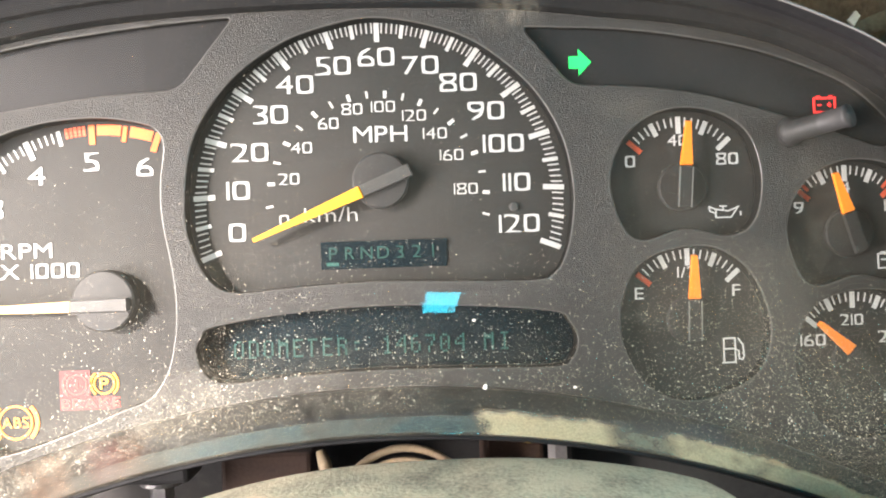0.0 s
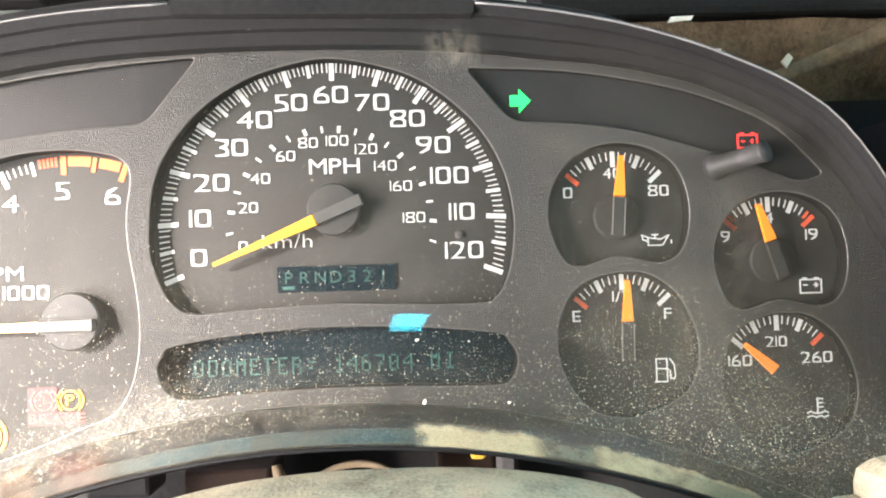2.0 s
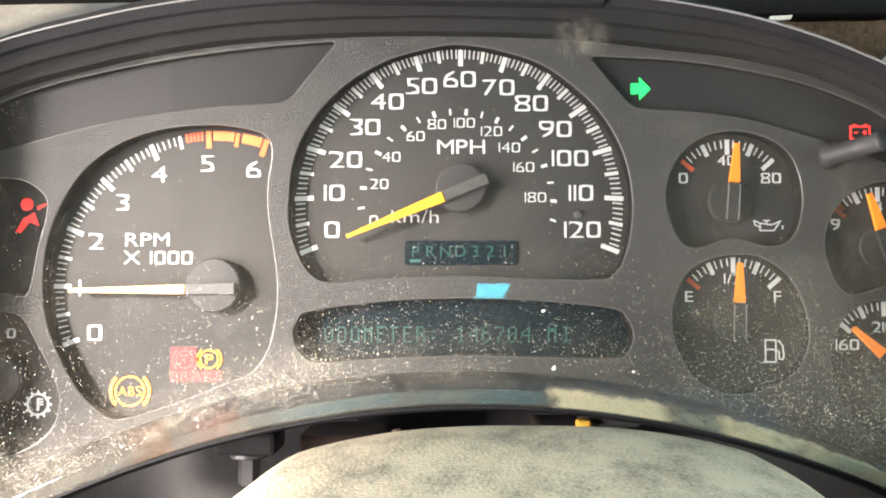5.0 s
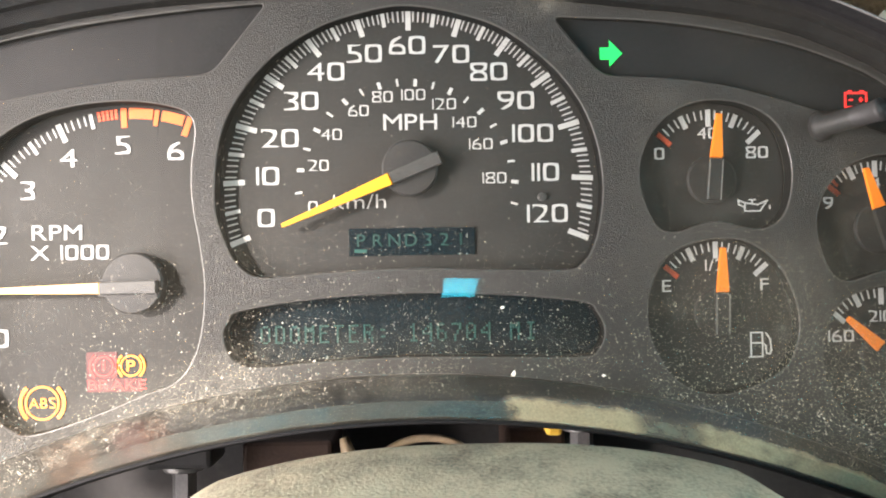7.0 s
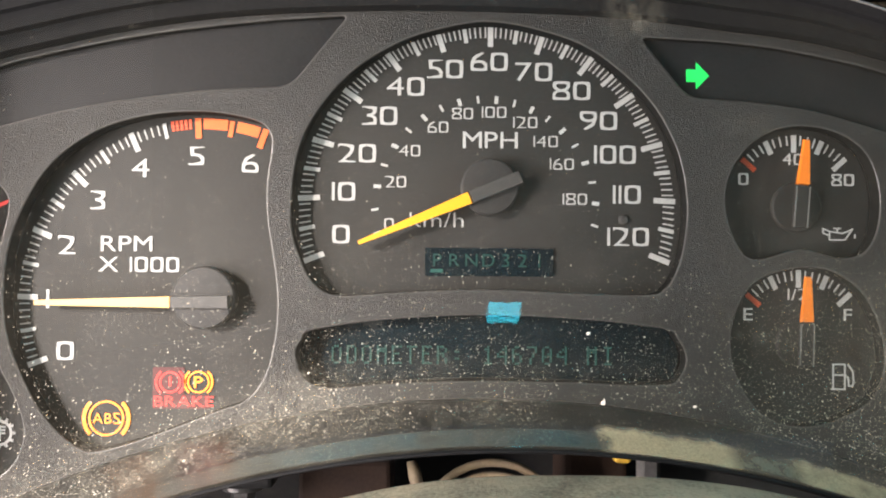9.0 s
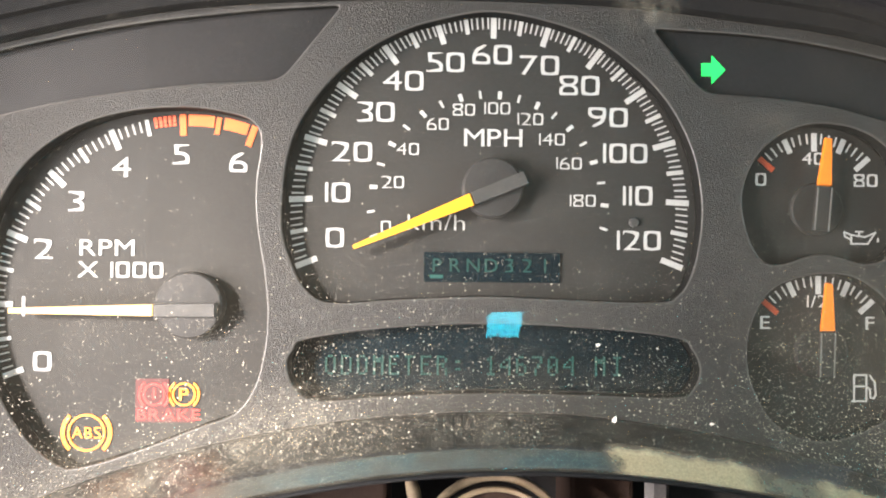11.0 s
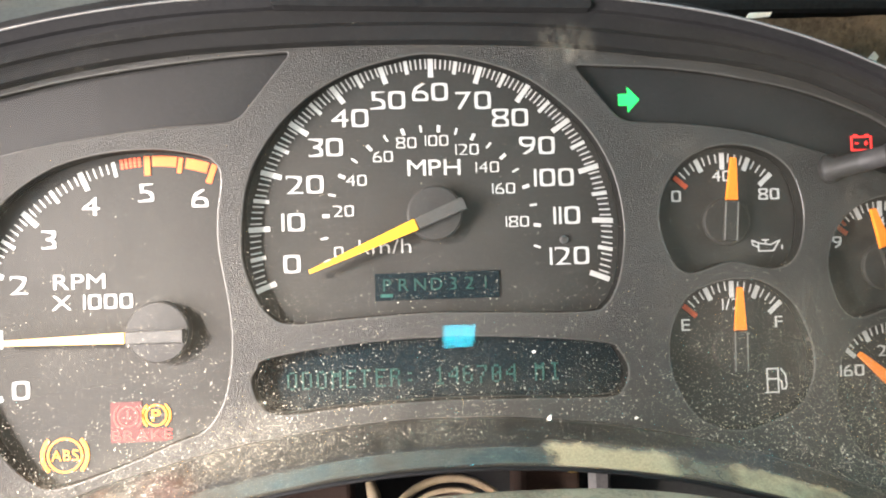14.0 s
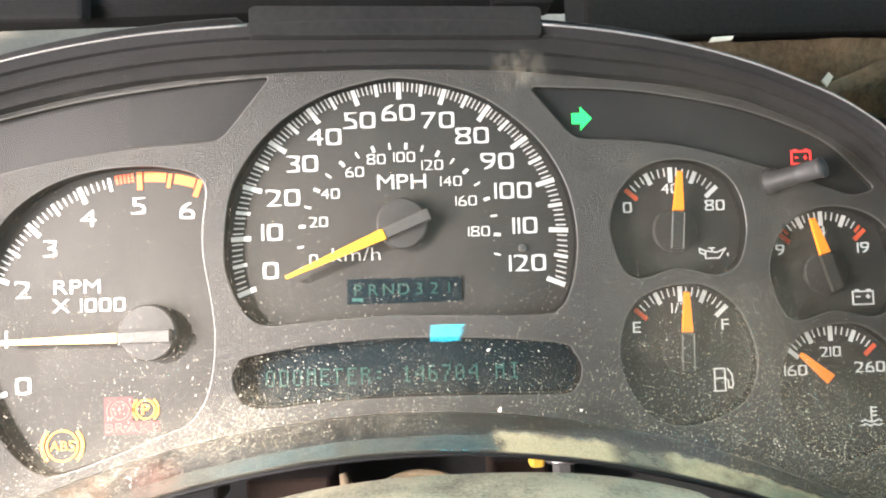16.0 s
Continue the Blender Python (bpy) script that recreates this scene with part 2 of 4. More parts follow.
grit = maths(t, "MULTIPLY", grit, maths(t, "MULTIPLY", band, ramp(t, noise_of(t, 75, 5), 0.34, 0.62)))
grain = maths(t, "MAXIMUM", grain, grit)
grain = maths(t, "MULTIPLY", grain, ramp(t, V, 0.004, 0.0065, 0.45, 1.0))
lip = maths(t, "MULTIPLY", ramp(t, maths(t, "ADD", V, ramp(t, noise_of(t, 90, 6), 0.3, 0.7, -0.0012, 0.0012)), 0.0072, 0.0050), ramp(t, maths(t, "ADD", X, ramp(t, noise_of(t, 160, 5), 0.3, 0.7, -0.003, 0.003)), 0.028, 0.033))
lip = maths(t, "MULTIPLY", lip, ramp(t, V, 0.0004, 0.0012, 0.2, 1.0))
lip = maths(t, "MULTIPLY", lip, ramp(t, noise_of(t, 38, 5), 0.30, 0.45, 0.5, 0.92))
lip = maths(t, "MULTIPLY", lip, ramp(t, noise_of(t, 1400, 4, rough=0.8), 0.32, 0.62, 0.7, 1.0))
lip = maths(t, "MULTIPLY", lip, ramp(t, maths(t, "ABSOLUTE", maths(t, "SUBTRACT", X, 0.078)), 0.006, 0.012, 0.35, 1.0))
smears = film
# x, height over the foot, spread across and up in metres, thickness
for sx, sv, rx, rz, k in ((0.046, 0.138, 0.016, 0.010, 0.30), (-0.095, 0.010, 0.030, 0.006, 0.30), (-0.040, 0.020, 0.045, 0.010, 0.07), (0.086, 0.110, 0.018, 0.006, 0.14),
                          (0.095, 0.040, 0.035, 0.003, 0.16), (0.135, 0.055, 0.030, 0.030, 0.10), (0.150, 0.100, 0.012, 0.030, 0.12), (-0.062, 0.016, 0.020, 0.011, 0.30), (0.0, 0.010, 0.010, 0.006, 0.14)):
    dx = maths(t, "DIVIDE", maths(t, "SUBTRACT", X, sx), rx)
    dv = maths(t, "DIVIDE", maths(t, "SUBTRACT", V, sv), rz)
    far = maths(t, "SQRT", maths(t, "ADD", maths(t, "MULTIPLY", dx, dx), maths(t, "MULTIPLY", dv, dv)))
    blot = maths(t, "MULTIPLY", ramp(t, far, 1.0, 0.0, 0.0, 1.0), ramp(t, noise_of(t, 160, 8, rough=0.75), 0.42, 0.68, 0.0, k))
    smears = maths(t, "ADD", smears, blot)
# a blue-green reflection along the foot, painted as diffuse colour, broken in places
teal_sheen = maths(t, "MULTIPLY", ramp(t, V, 0.0053, 0.0046), ramp(t, noise_of(t, 90, 5, rough=0.7), 0.3, 0.65, 0.22, 0.6))
teal_sheen = maths(t, "MULTIPLY", teal_sheen, ramp(t, V, 0.0008, 0.0016, 0.1, 1.0))
teal_sheen = maths(t, "MULTIPLY", teal_sheen, ramp(t, X, -0.10, -0.045, 0.25, 1.0))
bare = maths(t, "MULTIPLY", teal_sheen, maths(t, "SUBTRACT", 1.0, lip))
fac = maths(t, "MINIMUM", maths(t, "MAXIMUM", maths(t, "MAXIMUM", maths(t, "ADD", smears, grain), lip), teal_sheen), 0.95)
dust = t.nodes.new("ShaderNodeBsdfDiffuse")
loose = mixcol(t, noise_of(t, 300, 3), (0.25, 0.225, 0.168), (0.62, 0.57, 0.45))
# the painted foot reflection tints the dust colour blue-green
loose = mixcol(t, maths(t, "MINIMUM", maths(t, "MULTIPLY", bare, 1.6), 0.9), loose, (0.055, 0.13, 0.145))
loose = mixcol(t, maths(t, "MINIMUM", maths(t, "MULTIPLY", grain, 1.3), 1.0), loose, (0.72, 0.68, 0.58))
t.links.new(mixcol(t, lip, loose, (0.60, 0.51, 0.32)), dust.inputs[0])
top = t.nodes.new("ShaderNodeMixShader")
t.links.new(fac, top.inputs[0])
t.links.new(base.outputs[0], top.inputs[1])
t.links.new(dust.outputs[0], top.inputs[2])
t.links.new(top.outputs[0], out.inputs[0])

# ---- helpers: face coordinates in millimetres (x across, z up from the middle, y towards the back) ----
MID = 1.1


def W(x, y, z):
    return Vector((x / 1000, y / 1000, MID + z / 1000))


def thing(name, at, label, category, group="", kind=""):
    ob = new(name)
    ob.empty_display_size = 0.02
    ob.location = at
    return tagged(ob, label, category, group, kind)


def origin(ob):
    o = Vector(ob.location)
    while ob.parent:
        ob = ob.parent
        o += Vector(ob.location)
    return o


def part(name, bm, material, parent, label="", smooth=False, at=None):
    """One mesh object under a thing or a part; the bmesh is in world metres and is freed."""
    me = bpy.data.meshes.new(name)
    bmesh.ops.recalc_face_normals(bm, faces=bm.faces)
    o = origin(parent) if parent else Vector((0, 0, 0))
    here = Vector(at) if at is not None else o
    for v in bm.verts:
        v.co -= here
    for f in bm.faces:
        f.smooth = smooth
    bm.to_mesh(me)
    bm.free()
    ob = new(name, me)
    ob.parent = parent
    ob.location = here - o
    me.materials.append(material)
    return tagged(ob, label)


def alone(name, bm, material, label, category, kind="", smooth=False, at=(0, 0, 0), group=""):
    ob = part(name, bm, material, None, "", smooth, at)
    return tagged(ob, label, category, group, kind)


def spline(points, closed=True, steps=6):
    """A smooth line through the points."""
    P = [Vector(q) for q in points]
    n, res = len(P), []
    for i in range(n if closed else n - 1):
        if closed:
            a, b, c, d = (P[(i + k) % n] for k in (-1, 0, 1, 2))
        else:
            a, b, c, d = P[max(i - 1, 0)], P[i], P[i + 1], P[min(i + 2, n - 1)]
        for k in range(steps):
            s = k / steps
            res.append(0.5 * ((2 * b) + (c - a) * s + (2 * a - 5 * b + 4 * c - d) * s * s + (3 * b - a - 3 * c + d) * s ** 3))
    if not closed:
        res.append(P[-1])
    return res


def rounded(points, r, steps=5):
    """A polygon with rounded corners; r: one radius or one for each corner."""
    P, res = [Vector(q) for q in points], []
    n = len(P)
    for i, c in enumerate(P):
        rad = r[i] if isinstance(r, (list, tuple)) else r
        u, v = (P[i - 1] - c), (P[(i + 1) % n] - c)
        k = min(rad, 0.45 * u.length, 0.45 * v.length)
        a, b = c + u.normalized() * k, c + v.normalized() * k
        for j in range(steps + 1):
            s = j / steps
            res.append((1 - s) ** 2 * a + 2 * s * (1 - s) * c + s * s * b)
    return res


def curve_mesh(curve):
    ob = new("shape", curve)
    bpy.context.view_layer.update()
    me = bpy.data.meshes.new_from_object(ob.evaluated_get(bpy.context.evaluated_depsgraph_get()))
    bpy.data.objects.remove(ob)
    bpy.data.curves.remove(curve)
    bm = bmesh.new()
    bm.from_mesh(me)
    bpy.data.meshes.remove(me)
    return bm


def plate(outlines, front, back, bevel=0.0):
    """A plate with holes; outlines in face millimetres, the outer one first; front and back are its y in millimetres."""
    cu = bpy.data.curves.new("shape", "CURVE")
    cu.dimensions, cu.fill_mode = "2D", "BOTH"
    cu.extrude = max((back - front) / 2 - bevel, 0.001)
    cu.bevel_depth, cu.bevel_resolution, cu.offset = bevel, 2, -bevel
    for o in outlines:
        sp = cu.splines.new("POLY")
        sp.points.add(len(o) - 1)
        for q, v in zip(sp.points, o):
            q.co = (v[0], v[1], 0, 1)
        sp.use_cyclic_u = True
    bm = curve_mesh(cu)
    mid = (front + back) / 2
    for v in bm.verts:
        v.co = W(v.co.x, mid - v.co.z, v.co.y)
    bmesh.ops.remove_doubles(bm, verts=bm.verts, dist=1e-6)
    return bm


ROUND = "0235689OS"


def text(body, x, z, height, front, stretch=1.25, bold=0.0, thick=0.15, lean=0.0, gap=0.17):
    """Printed characters, centred at x, z of the face; height in millimetres of a capital.
    Round characters are drawn out towards the corners of their box, as wide dial faces have them."""
    whole, pen = bmesh.new(), 0.0
    tall = None
    for ch in body:
        if ch == " ":
            pen += 0.45 * stretch
            continue
        cu = bpy.data.curves.new("print", "FONT")
        cu.body = ch
        cu.extrude, cu.offset, cu.resolution_u, cu.shear = 0.01, bold, 6, lean
        bm = curve_mesh(cu)
        xs, zs = [v.co.x for v in bm.verts], [v.co.y for v in bm.verts]
        x0, x1, z0, z1 = min(xs), max(xs), min(zs), max(zs)
        k = 1.0 / 0.70 if not ch.islower() and ch != "/" else 1.0 / 0.72
        w, h = (x1 - x0) / 2, (z1 - z0) / 2
        for v in bm.verts:
            u, q = (v.co.x - (x0 + x1) / 2) / w, (v.co.y - (z0 + z1) / 2) / h
            if ch in ROUND:
                r, m = math.hypot(u, q), max(abs(u), abs(q), 1e-6)
                g = 1 + 0.62 * (r / m - 1)
                u, q = max(-1, min(1, u * g)), max(-1, min(1, q * g))
            wide = w * k * stretch * (0.80 if ch == "1" else 1.06 if ch in ROUND else 1.0)
            v.co.x = pen + (u + 1) * wide
            v.co.y = (q * h + (z0 + z1) / 2) * k
        pen += 2 * wide + gap
        me = bpy.data.meshes.new("tmp")
        bm.to_mesh(me)
        bm.free()
        whole.from_mesh(me)
        bpy.data.meshes.remove(me)
    zs = [v.co.y for v in whole.verts]
    k, cz, cx = height / (max(zs) - min(zs)), (max(zs) + min(zs)) / 2, (pen - gap) / 2
    for v in whole.verts:
        v.co = W(x + (v.co.x - cx) * k, front + (0 if v.co.z > 0 else thick), z + (v.co.y - cz) * k)
    return whole


def join(*bms):
    res = bms[0]
    for b in bms[1:]:
        me = bpy.data.meshes.new("tmp")
        b.to_mesh(me)
        b.free()
        res.from_mesh(me)
        bpy.data.meshes.remove(me)
    return res


def prism(points, front, back, taper=0.0):
    """A convex polygon of the face, with depth; taper: how far the front edge draws in, in millimetres."""
    bm = bmesh.new()
    c = sum((Vector(q) for q in points), Vector((0, 0))) / len(points)
    f = []
    for q in points:
        q = Vector(q)
        d = (c - q)
        q2 = q + d.normalized() * min(taper, d.length * 0.5)
        f.append(bm.verts.new(W(q2.x, front, q2.y)))
    b = [bm.verts.new(W(q[0], back, q[1])) for q in points]
    bm.faces.new(f)
    bm.faces.new(b[::-1])
    n = len(points)
    for i in range(n):
        bm.faces.new((f[i], f[(i + 1) % n], b[(i + 1) % n], b[i]))
    return bm


def disc(x, z, r, front, back, n=40, bevel=0.6):
    """A round cap with a bevelled front edge."""
    bm = bmesh.new()
    rings = []
    for rr, y in ((r, back), (r, front + bevel), (r - bevel, front), (r * 0.55, front - 0.15)):
        rings.append([bm.verts.new(W(x + rr * math.cos(2 * math.pi * k / n), y, z + rr * math.sin(2 * math.pi * k / n))) for k in range(n)])
    for a, b in zip(rings, rings[1:]):
        for k in range(n):
            bm.faces.new((a[k], a[(k + 1) % n], b[(k + 1) % n], b[k]))
    bm.faces.new(rings[-1])
    bm.faces.new(rings[0][::-1])
    return bm


def ring(x, z, r0, r1, front, back, a0=0, a1=360, n=40):
    """A flat ring or an arc of one."""
    bm = bmesh.new()
    full = abs(a1 - a0) >= 360
    m = n if full else n + 1
    rows = []
    for k in range(m):
        a = radians(a0 + (a1 - a0) * k / n)
        c, s = math.cos(a), math.sin(a)
        rows.append([bm.verts.new(W(x + r * c, y, z + r * s)) for r, y in ((r0, front), (r1, front), (r1, back), (r0, back))])
    for k in range(m if full else m - 1):
        a, b = rows[k], rows[(k + 1) % m]
        for i in range(4):
            bm.faces.new((a[i], a[(i + 1) % 4], b[(i + 1) % 4], b[i]))
    if not full:
        bm.faces.new(rows[0])
        bm.faces.new(rows[-1][::-1])
    return bm


def box(x0, x1, y0, y1, z0, z1, bevel=0.0):
    """A block in world metres."""
    bm = bmesh.new()
    bmesh.ops.create_cube(bm, size=1)
    for v in bm.verts:
        v.co = Vector(((x0 + x1) / 2 + v.co.x * (x1 - x0), (y0 + y1) / 2 + v.co.y * (y1 - y0), (z0 + z1) / 2 + v.co.z * (z1 - z0)))
    if bevel:
        bmesh.ops.bevel(bm, geom=bm.edges[:], offset=bevel, segments=2, affect="EDGES", profile=0.5)
    return bm


def tube(points, r, n=12, caps=True):
    """A round bar along points in world metres; r: one radius or one for each point."""
    bm = bmesh.new()
    P = [Vector(q) for q in points]
    rings = []
    for i, q in enumerate(P):
        d = (P[min(i + 1, len(P) - 1)] - P[max(i - 1, 0)]).normalized()
        u = d.orthogonal().normalized() if i == 0 else (u - d * u.dot(d)).normalized()
        w = d.cross(u)
        rr = r[i] if isinstance(r, (list, tuple)) else r
        rings.append([bm.verts.new(q + rr * (u * math.cos(2 * math.pi * k / n) + w * math.sin(2 * math.pi * k / n))) for k in range(n)])
    for a, b in zip(rings, rings[1:]):
        for k in range(n):
            bm.faces.new((a[k], a[(k + 1) % n], b[(k + 1) % n], b[k]))
    if caps:
        bm.faces.new(rings[0][::-1])
        bm.faces.new(rings[-1])
    return bm


def sheet(rows, thick=None):
    """A skin through rows of points in world metres."""
    bm = bmesh.new()
    V = [[bm.verts.new(q) for q in row] for row in rows]
    for a, b in zip(V, V[1:]):
        for k in range(len(a) - 1):
            bm.faces.new((a[k], a[k + 1], b[k + 1], b[k]))
    if thick:
        bmesh.ops.recalc_face_normals(bm, faces=bm.faces)
        bmesh.ops.solidify(bm, geom=bm.faces[:], thickness=thick)
    return bm


def smooth_line(xs, zs):
    """A smooth function of x through the given places."""
    xs, zs = np.array(xs, float), np.array(zs, float)
    m = np.gradient(zs, xs)

    def f(x):
        i = int(np.clip(np.searchsorted(xs, x) - 1, 0, len(xs) - 2))
        h = xs[i + 1] - xs[i]
        s = (x - xs[i]) / h
        return float((2 * s**3 - 3 * s**2 + 1) * zs[i] + (s**3 - 2 * s**2 + s) * h * m[i] + (3 * s**2 - 2 * s**3) * zs[i + 1] + (s**3 - s**2) * h * m[i + 1])
    return f


# ---- the instrument cluster ----
cluster = thing("instrument_cluster", W(0, 10, -100), "dusty black truck instrument cluster with lit warning lamps", "instrument panel")

z_top = smooth_line([-215, -190, -143, -99, -54, 0, 55, 84, 116, 148, 170, 185, 200, 215], [30, 45, 59.6, 67.7, 71.1, 71.8, 69.3, 65.6, 58.6, 47.3, 36.5, 25, 5, -24])


def z_foot(x):
    return -82 - 0.0015 * (x - 5) ** 2


def z_seam(x):
    return -75 - 0.00133 * x * x


def lens_y(x, z):
    v = z - z_foot(x)
    if v < 1:
        return -54
    if v < 5:
        return -54 + 6 * (v - 1) / 4
    belly = 3 * (1 - math.exp(-x * x / 5400))
    foot = z_foot(max(min(x, 110), -95)) + 5
    crease = foot + 38.5
    s = min(max((crease - z) / (crease - foot), 0), 1)
    return -23 + belly * (1 - s) - 9 * s - 16 * s * s


LX = [-212 + 4 * k for k in range(107)]
XS = [-212 + 8 * k for k in range(54)]
SPEEDO = spline([(-68.2, -13.9), (-66.5, 7.2), (-60.3, 22), (-47.8, 36.8), (-30.9, 47.5), (-14, 52.8), (-0.5, 54.6), (15.5, 52.1), (32.3, 46.4), (47, 35.8), (57.4, 24.1), (64.6, 9.4), (67.5, -7.4), (66.3, -22.1), (63.5, -31.5), (60, -36.5), (54, -38.8), (27.7, -38.4), (-1.4, -37.4), (-30.6, -38.5), (-51.5, -39.8), (-59.9, -35.9), (-65.2, -26.5)])
ODO = spline([(-66, -59.8), (-64, -55), (-59.8, -51.5), (-34.8, -47.9), (-3.5, -46.2), (27.7, -47.1), (58.8, -50.2), (64.5, -54), (67.3, -60.5), (65, -67), (58.7, -69.6), (27.6, -68.9), (-3.5, -68.5), (-34.7, -69.7), (-55.5, -71.2), (-63.3, -67.4)])
TACH = spline([(-98.3, 22.4), (-83.5, 20.4), (-77, 17.4), (-75, 11.4), (-76.5, -1.3), (-76.2, -13.9), (-73.5, -30.7), (-72.4, -43.2), (-73.3, -55.7), (-76.3, -67.1), (-82.5, -75.4), (-92.9, -79.5), (-111.5, -86.8), (-130.2, -92.6), (-138.5, -92), (-149.1, -82.8), (-157.8, -68.3), (-163.3, -53.8), (-164.7, -39.2), (-163.3, -24.5), (-158, -9.2), (-148.7, 5), (-134.1, 15.6), (-117.3, 20.9)])
LEFT_UP = spline([(-205, 0), (-182.4, 1.2), (-171.8, -0.3), (-164.6, -6), (-163.8, -13), (-167, -26.6), (-169.4, -41), (-172.5, -45.3), (-181.4, -44), (-205, -42)])
LEFT_LOW = spline([(-205, -47), (-181.2, -51.3), (-172.7, -53.8), (-166.2, -64.2), (-159.7, -76.6), (-157, -86.9), (-160.3, -97.3), (-169.5, -104.5), (-179.9, -108), (-205, -110)])
POCKET_L = rounded([(-49.5, 56), (-69, 31.5), (-98.4, 30), (-140.6, 24.1), (-205, 6), (-205, 23), (-183, 31.5), (-162.1, 39), (-119.8, 48.6), (-77.5, 54)], [2.5, 5, 30, 30, 2, 2, 30, 30, 30, 30])
POCKET_R = rounded([(51, 50), (67.9, 29.2), (92.1, 27.9), (113.2, 25), (144.8, 15.7), (178, 3.4), (187, 6), (168.5, 26), (136, 39.5), (93, 48)], [3, 5, 30, 30, 30, 4, 3, 30, 30, 30])
SMALL_UP = [(-28.2, -0.4), (-25, 12.2), (-16.5, 21.6), (-3.9, 25.9), (10.7, 23.8), (21, 16.4), (25.3, 3.8), (24.7, -8.7), (20.4, -17.1), (12.1, -19.6), (-2.4, -16.7), (-17, -20.3), (-24.2, -15.1)]
SMALL_LOW = [(-25.7, 11.8), (-20.4, 20.2), (-12, 24.5), (-1.6, 26.2), (8.7, 24.4), (18.9, 16.1), (24.9, 1.6), (24.6, -10.8), (18.3, -21.1), (-0.4, -28.3), (-16.8, -24.3), (-25.9, -10.9), (-27.9, 1.5)]
SMALL = {"oil": (108.8, -6.6, SMALL_UP, 1.0), "fuel": (110.5, -54.7, SMALL_LOW, 1.0), "volt": (169.5, -25.2, SMALL_UP, 0.96), "temp": (170.8, -71.8, SMALL_LOW, 0.97)}


def grow(line):
    """Openings drawn out a little from the middle of the face."""
    return [Vector((1.009 * q[0], -28 + 1.009 * (q[1] + 28))) for q in line]


SPEEDO, ODO, TACH, LEFT_UP, LEFT_LOW, POCKET_L, POCKET_R = (grow(q) for q in (SPEEDO, ODO, TACH, LEFT_UP, LEFT_LOW, POCKET_L, POCKET_R))


def small_outline(key):
    x, z, shape, k = SMALL[key]
    return grow(spline([(x + k * a + (0 if key in ("oil", "fuel") else 0.5), z + k * b + (0.5 if key == "oil" else -0.5 if key == "fuel" else 0)) for a, b in shape]))


def hood_h(x):
    return 13 - 5 * min(max((x - 80) / 60, 0), 1)


outer = [(x, z_top(x) - hood_h(x)) for x in XS] + [(x, z_seam(x)) for x in reversed(XS)]
HOLES = [SPEEDO, ODO, TACH, LEFT_UP, LEFT_LOW, POCKET_L, POCKET_R] + [small_outline(k) for k in SMALL]
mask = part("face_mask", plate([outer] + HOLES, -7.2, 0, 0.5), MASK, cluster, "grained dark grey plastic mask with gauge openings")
mask.data.materials.append(OPENING_SHADE)
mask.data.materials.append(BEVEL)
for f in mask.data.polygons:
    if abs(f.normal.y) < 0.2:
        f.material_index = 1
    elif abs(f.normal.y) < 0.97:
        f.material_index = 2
part("back_plate", plate([outer], 3, 6), DARK, cluster)
# hood round the top, stepping forward to the lens's flange
HOODS = ((-13.0, -6.9), (-12.9, -9.6), (-12.6, -12), (-8.5, -15), (-8.2, -18), (-4, -21.5), (-3.7, -24), (-1.2, -26.5), (0, -27), (0.7, -26), (1.0, -22), (2.2, -20), (2.6, -2), (2.6, 8), (-13, 8))
part("hood", sheet([[W(x, y, z_top(x) + (dz * hood_h(x) / 13 if dz < 0 else dz)) for x in XS] for dz, y in HOODS]), HOOD, cluster, "black stepped hood over the gauges")
tab = rounded([(-54, 67), (54, 65), (54.2, 75), (52, 76), (-52, 78), (-54, 77)], [1, 1, 1, 1, 1, 1])
part("hood_tab", plate([tab], -26.9, -21, 0.25), BLACK, cluster)
for side in (-1, 1):
    line = [W(x, -27.3, z_top(x) - 0.6) for x in [side * (54.5 + 6 * k) for k in range(26)]]
    part("flange_edge", tube(line, 0.00035, 6), EDGE, cluster, "pale worn flange edge, highlight in its colour", True)
# foam seal standing up behind the flange on both shoulders
for x0, x1, high in ((-206, -56, 6.0), (56, 152, 4.6)):
    sx = [x0 + (x1 - x0) * k / 30 for k in range(31)]
    ease = [high * min(1.0, (x - x0 + 2) / 6 if x0 < 0 else 1.0, (x1 - x + 2) / (6 if x1 < 0 else 50)) for x in sx]
    part("foam_seal", sheet([[W(x, y, z_top(x) + 1.2 + e * q + (0.25 * noise.noise(Vector((x * 0.3, 0, 5))) if q else 0)) for x, e in zip(sx, ease)] for y, q in ((-17, 0), (-16.5, 0.85), (-15, 1.0), (-8, 1.0), (-7, 0))]), BLACK, cluster, "black foam seal behind the flange")
# sill under the dials, coming forward to the foot of the lens
SILL = [[W(x, y, z_seam(x) + (z_foot(x) + 0.6 - z_seam(x)) * s) for x in XS] for y, s in ((-1, 0), (-10.4, 0), (-11.5, 0.03), (-20, 0.3), (-35, 0.7), (-51, 1.0))]
part("sill", sheet(SILL), SILLED, cluster, "dusty black sill below the dials")
# clear lens
rows, uvs = [], []
N = 60
for j in range(N + 1):
    s = j / N
    row = []
    for x in LX:
        zf, zt = z_foot(x), z_top(x) - 1.5
        z = zf + (0, 0.5, 1.0, 1.1, 4.9, 5.0)[j] if j < 6 else zf + 5 + (zt - zf - 5) * ((j - 5) / (N - 5)) ** 1.15
        row.append(W(x, lens_y(x, z), z))
    rows.append(row)
bm = sheet(rows)
lay = bm.loops.layers.uv.new("sheet")
for f in bm.faces:
    for l in f.loops:
        q = l.vert.co
        l[lay].uv = (q.x, q.z - MID - z_foot(q.x * 1000) / 1000)
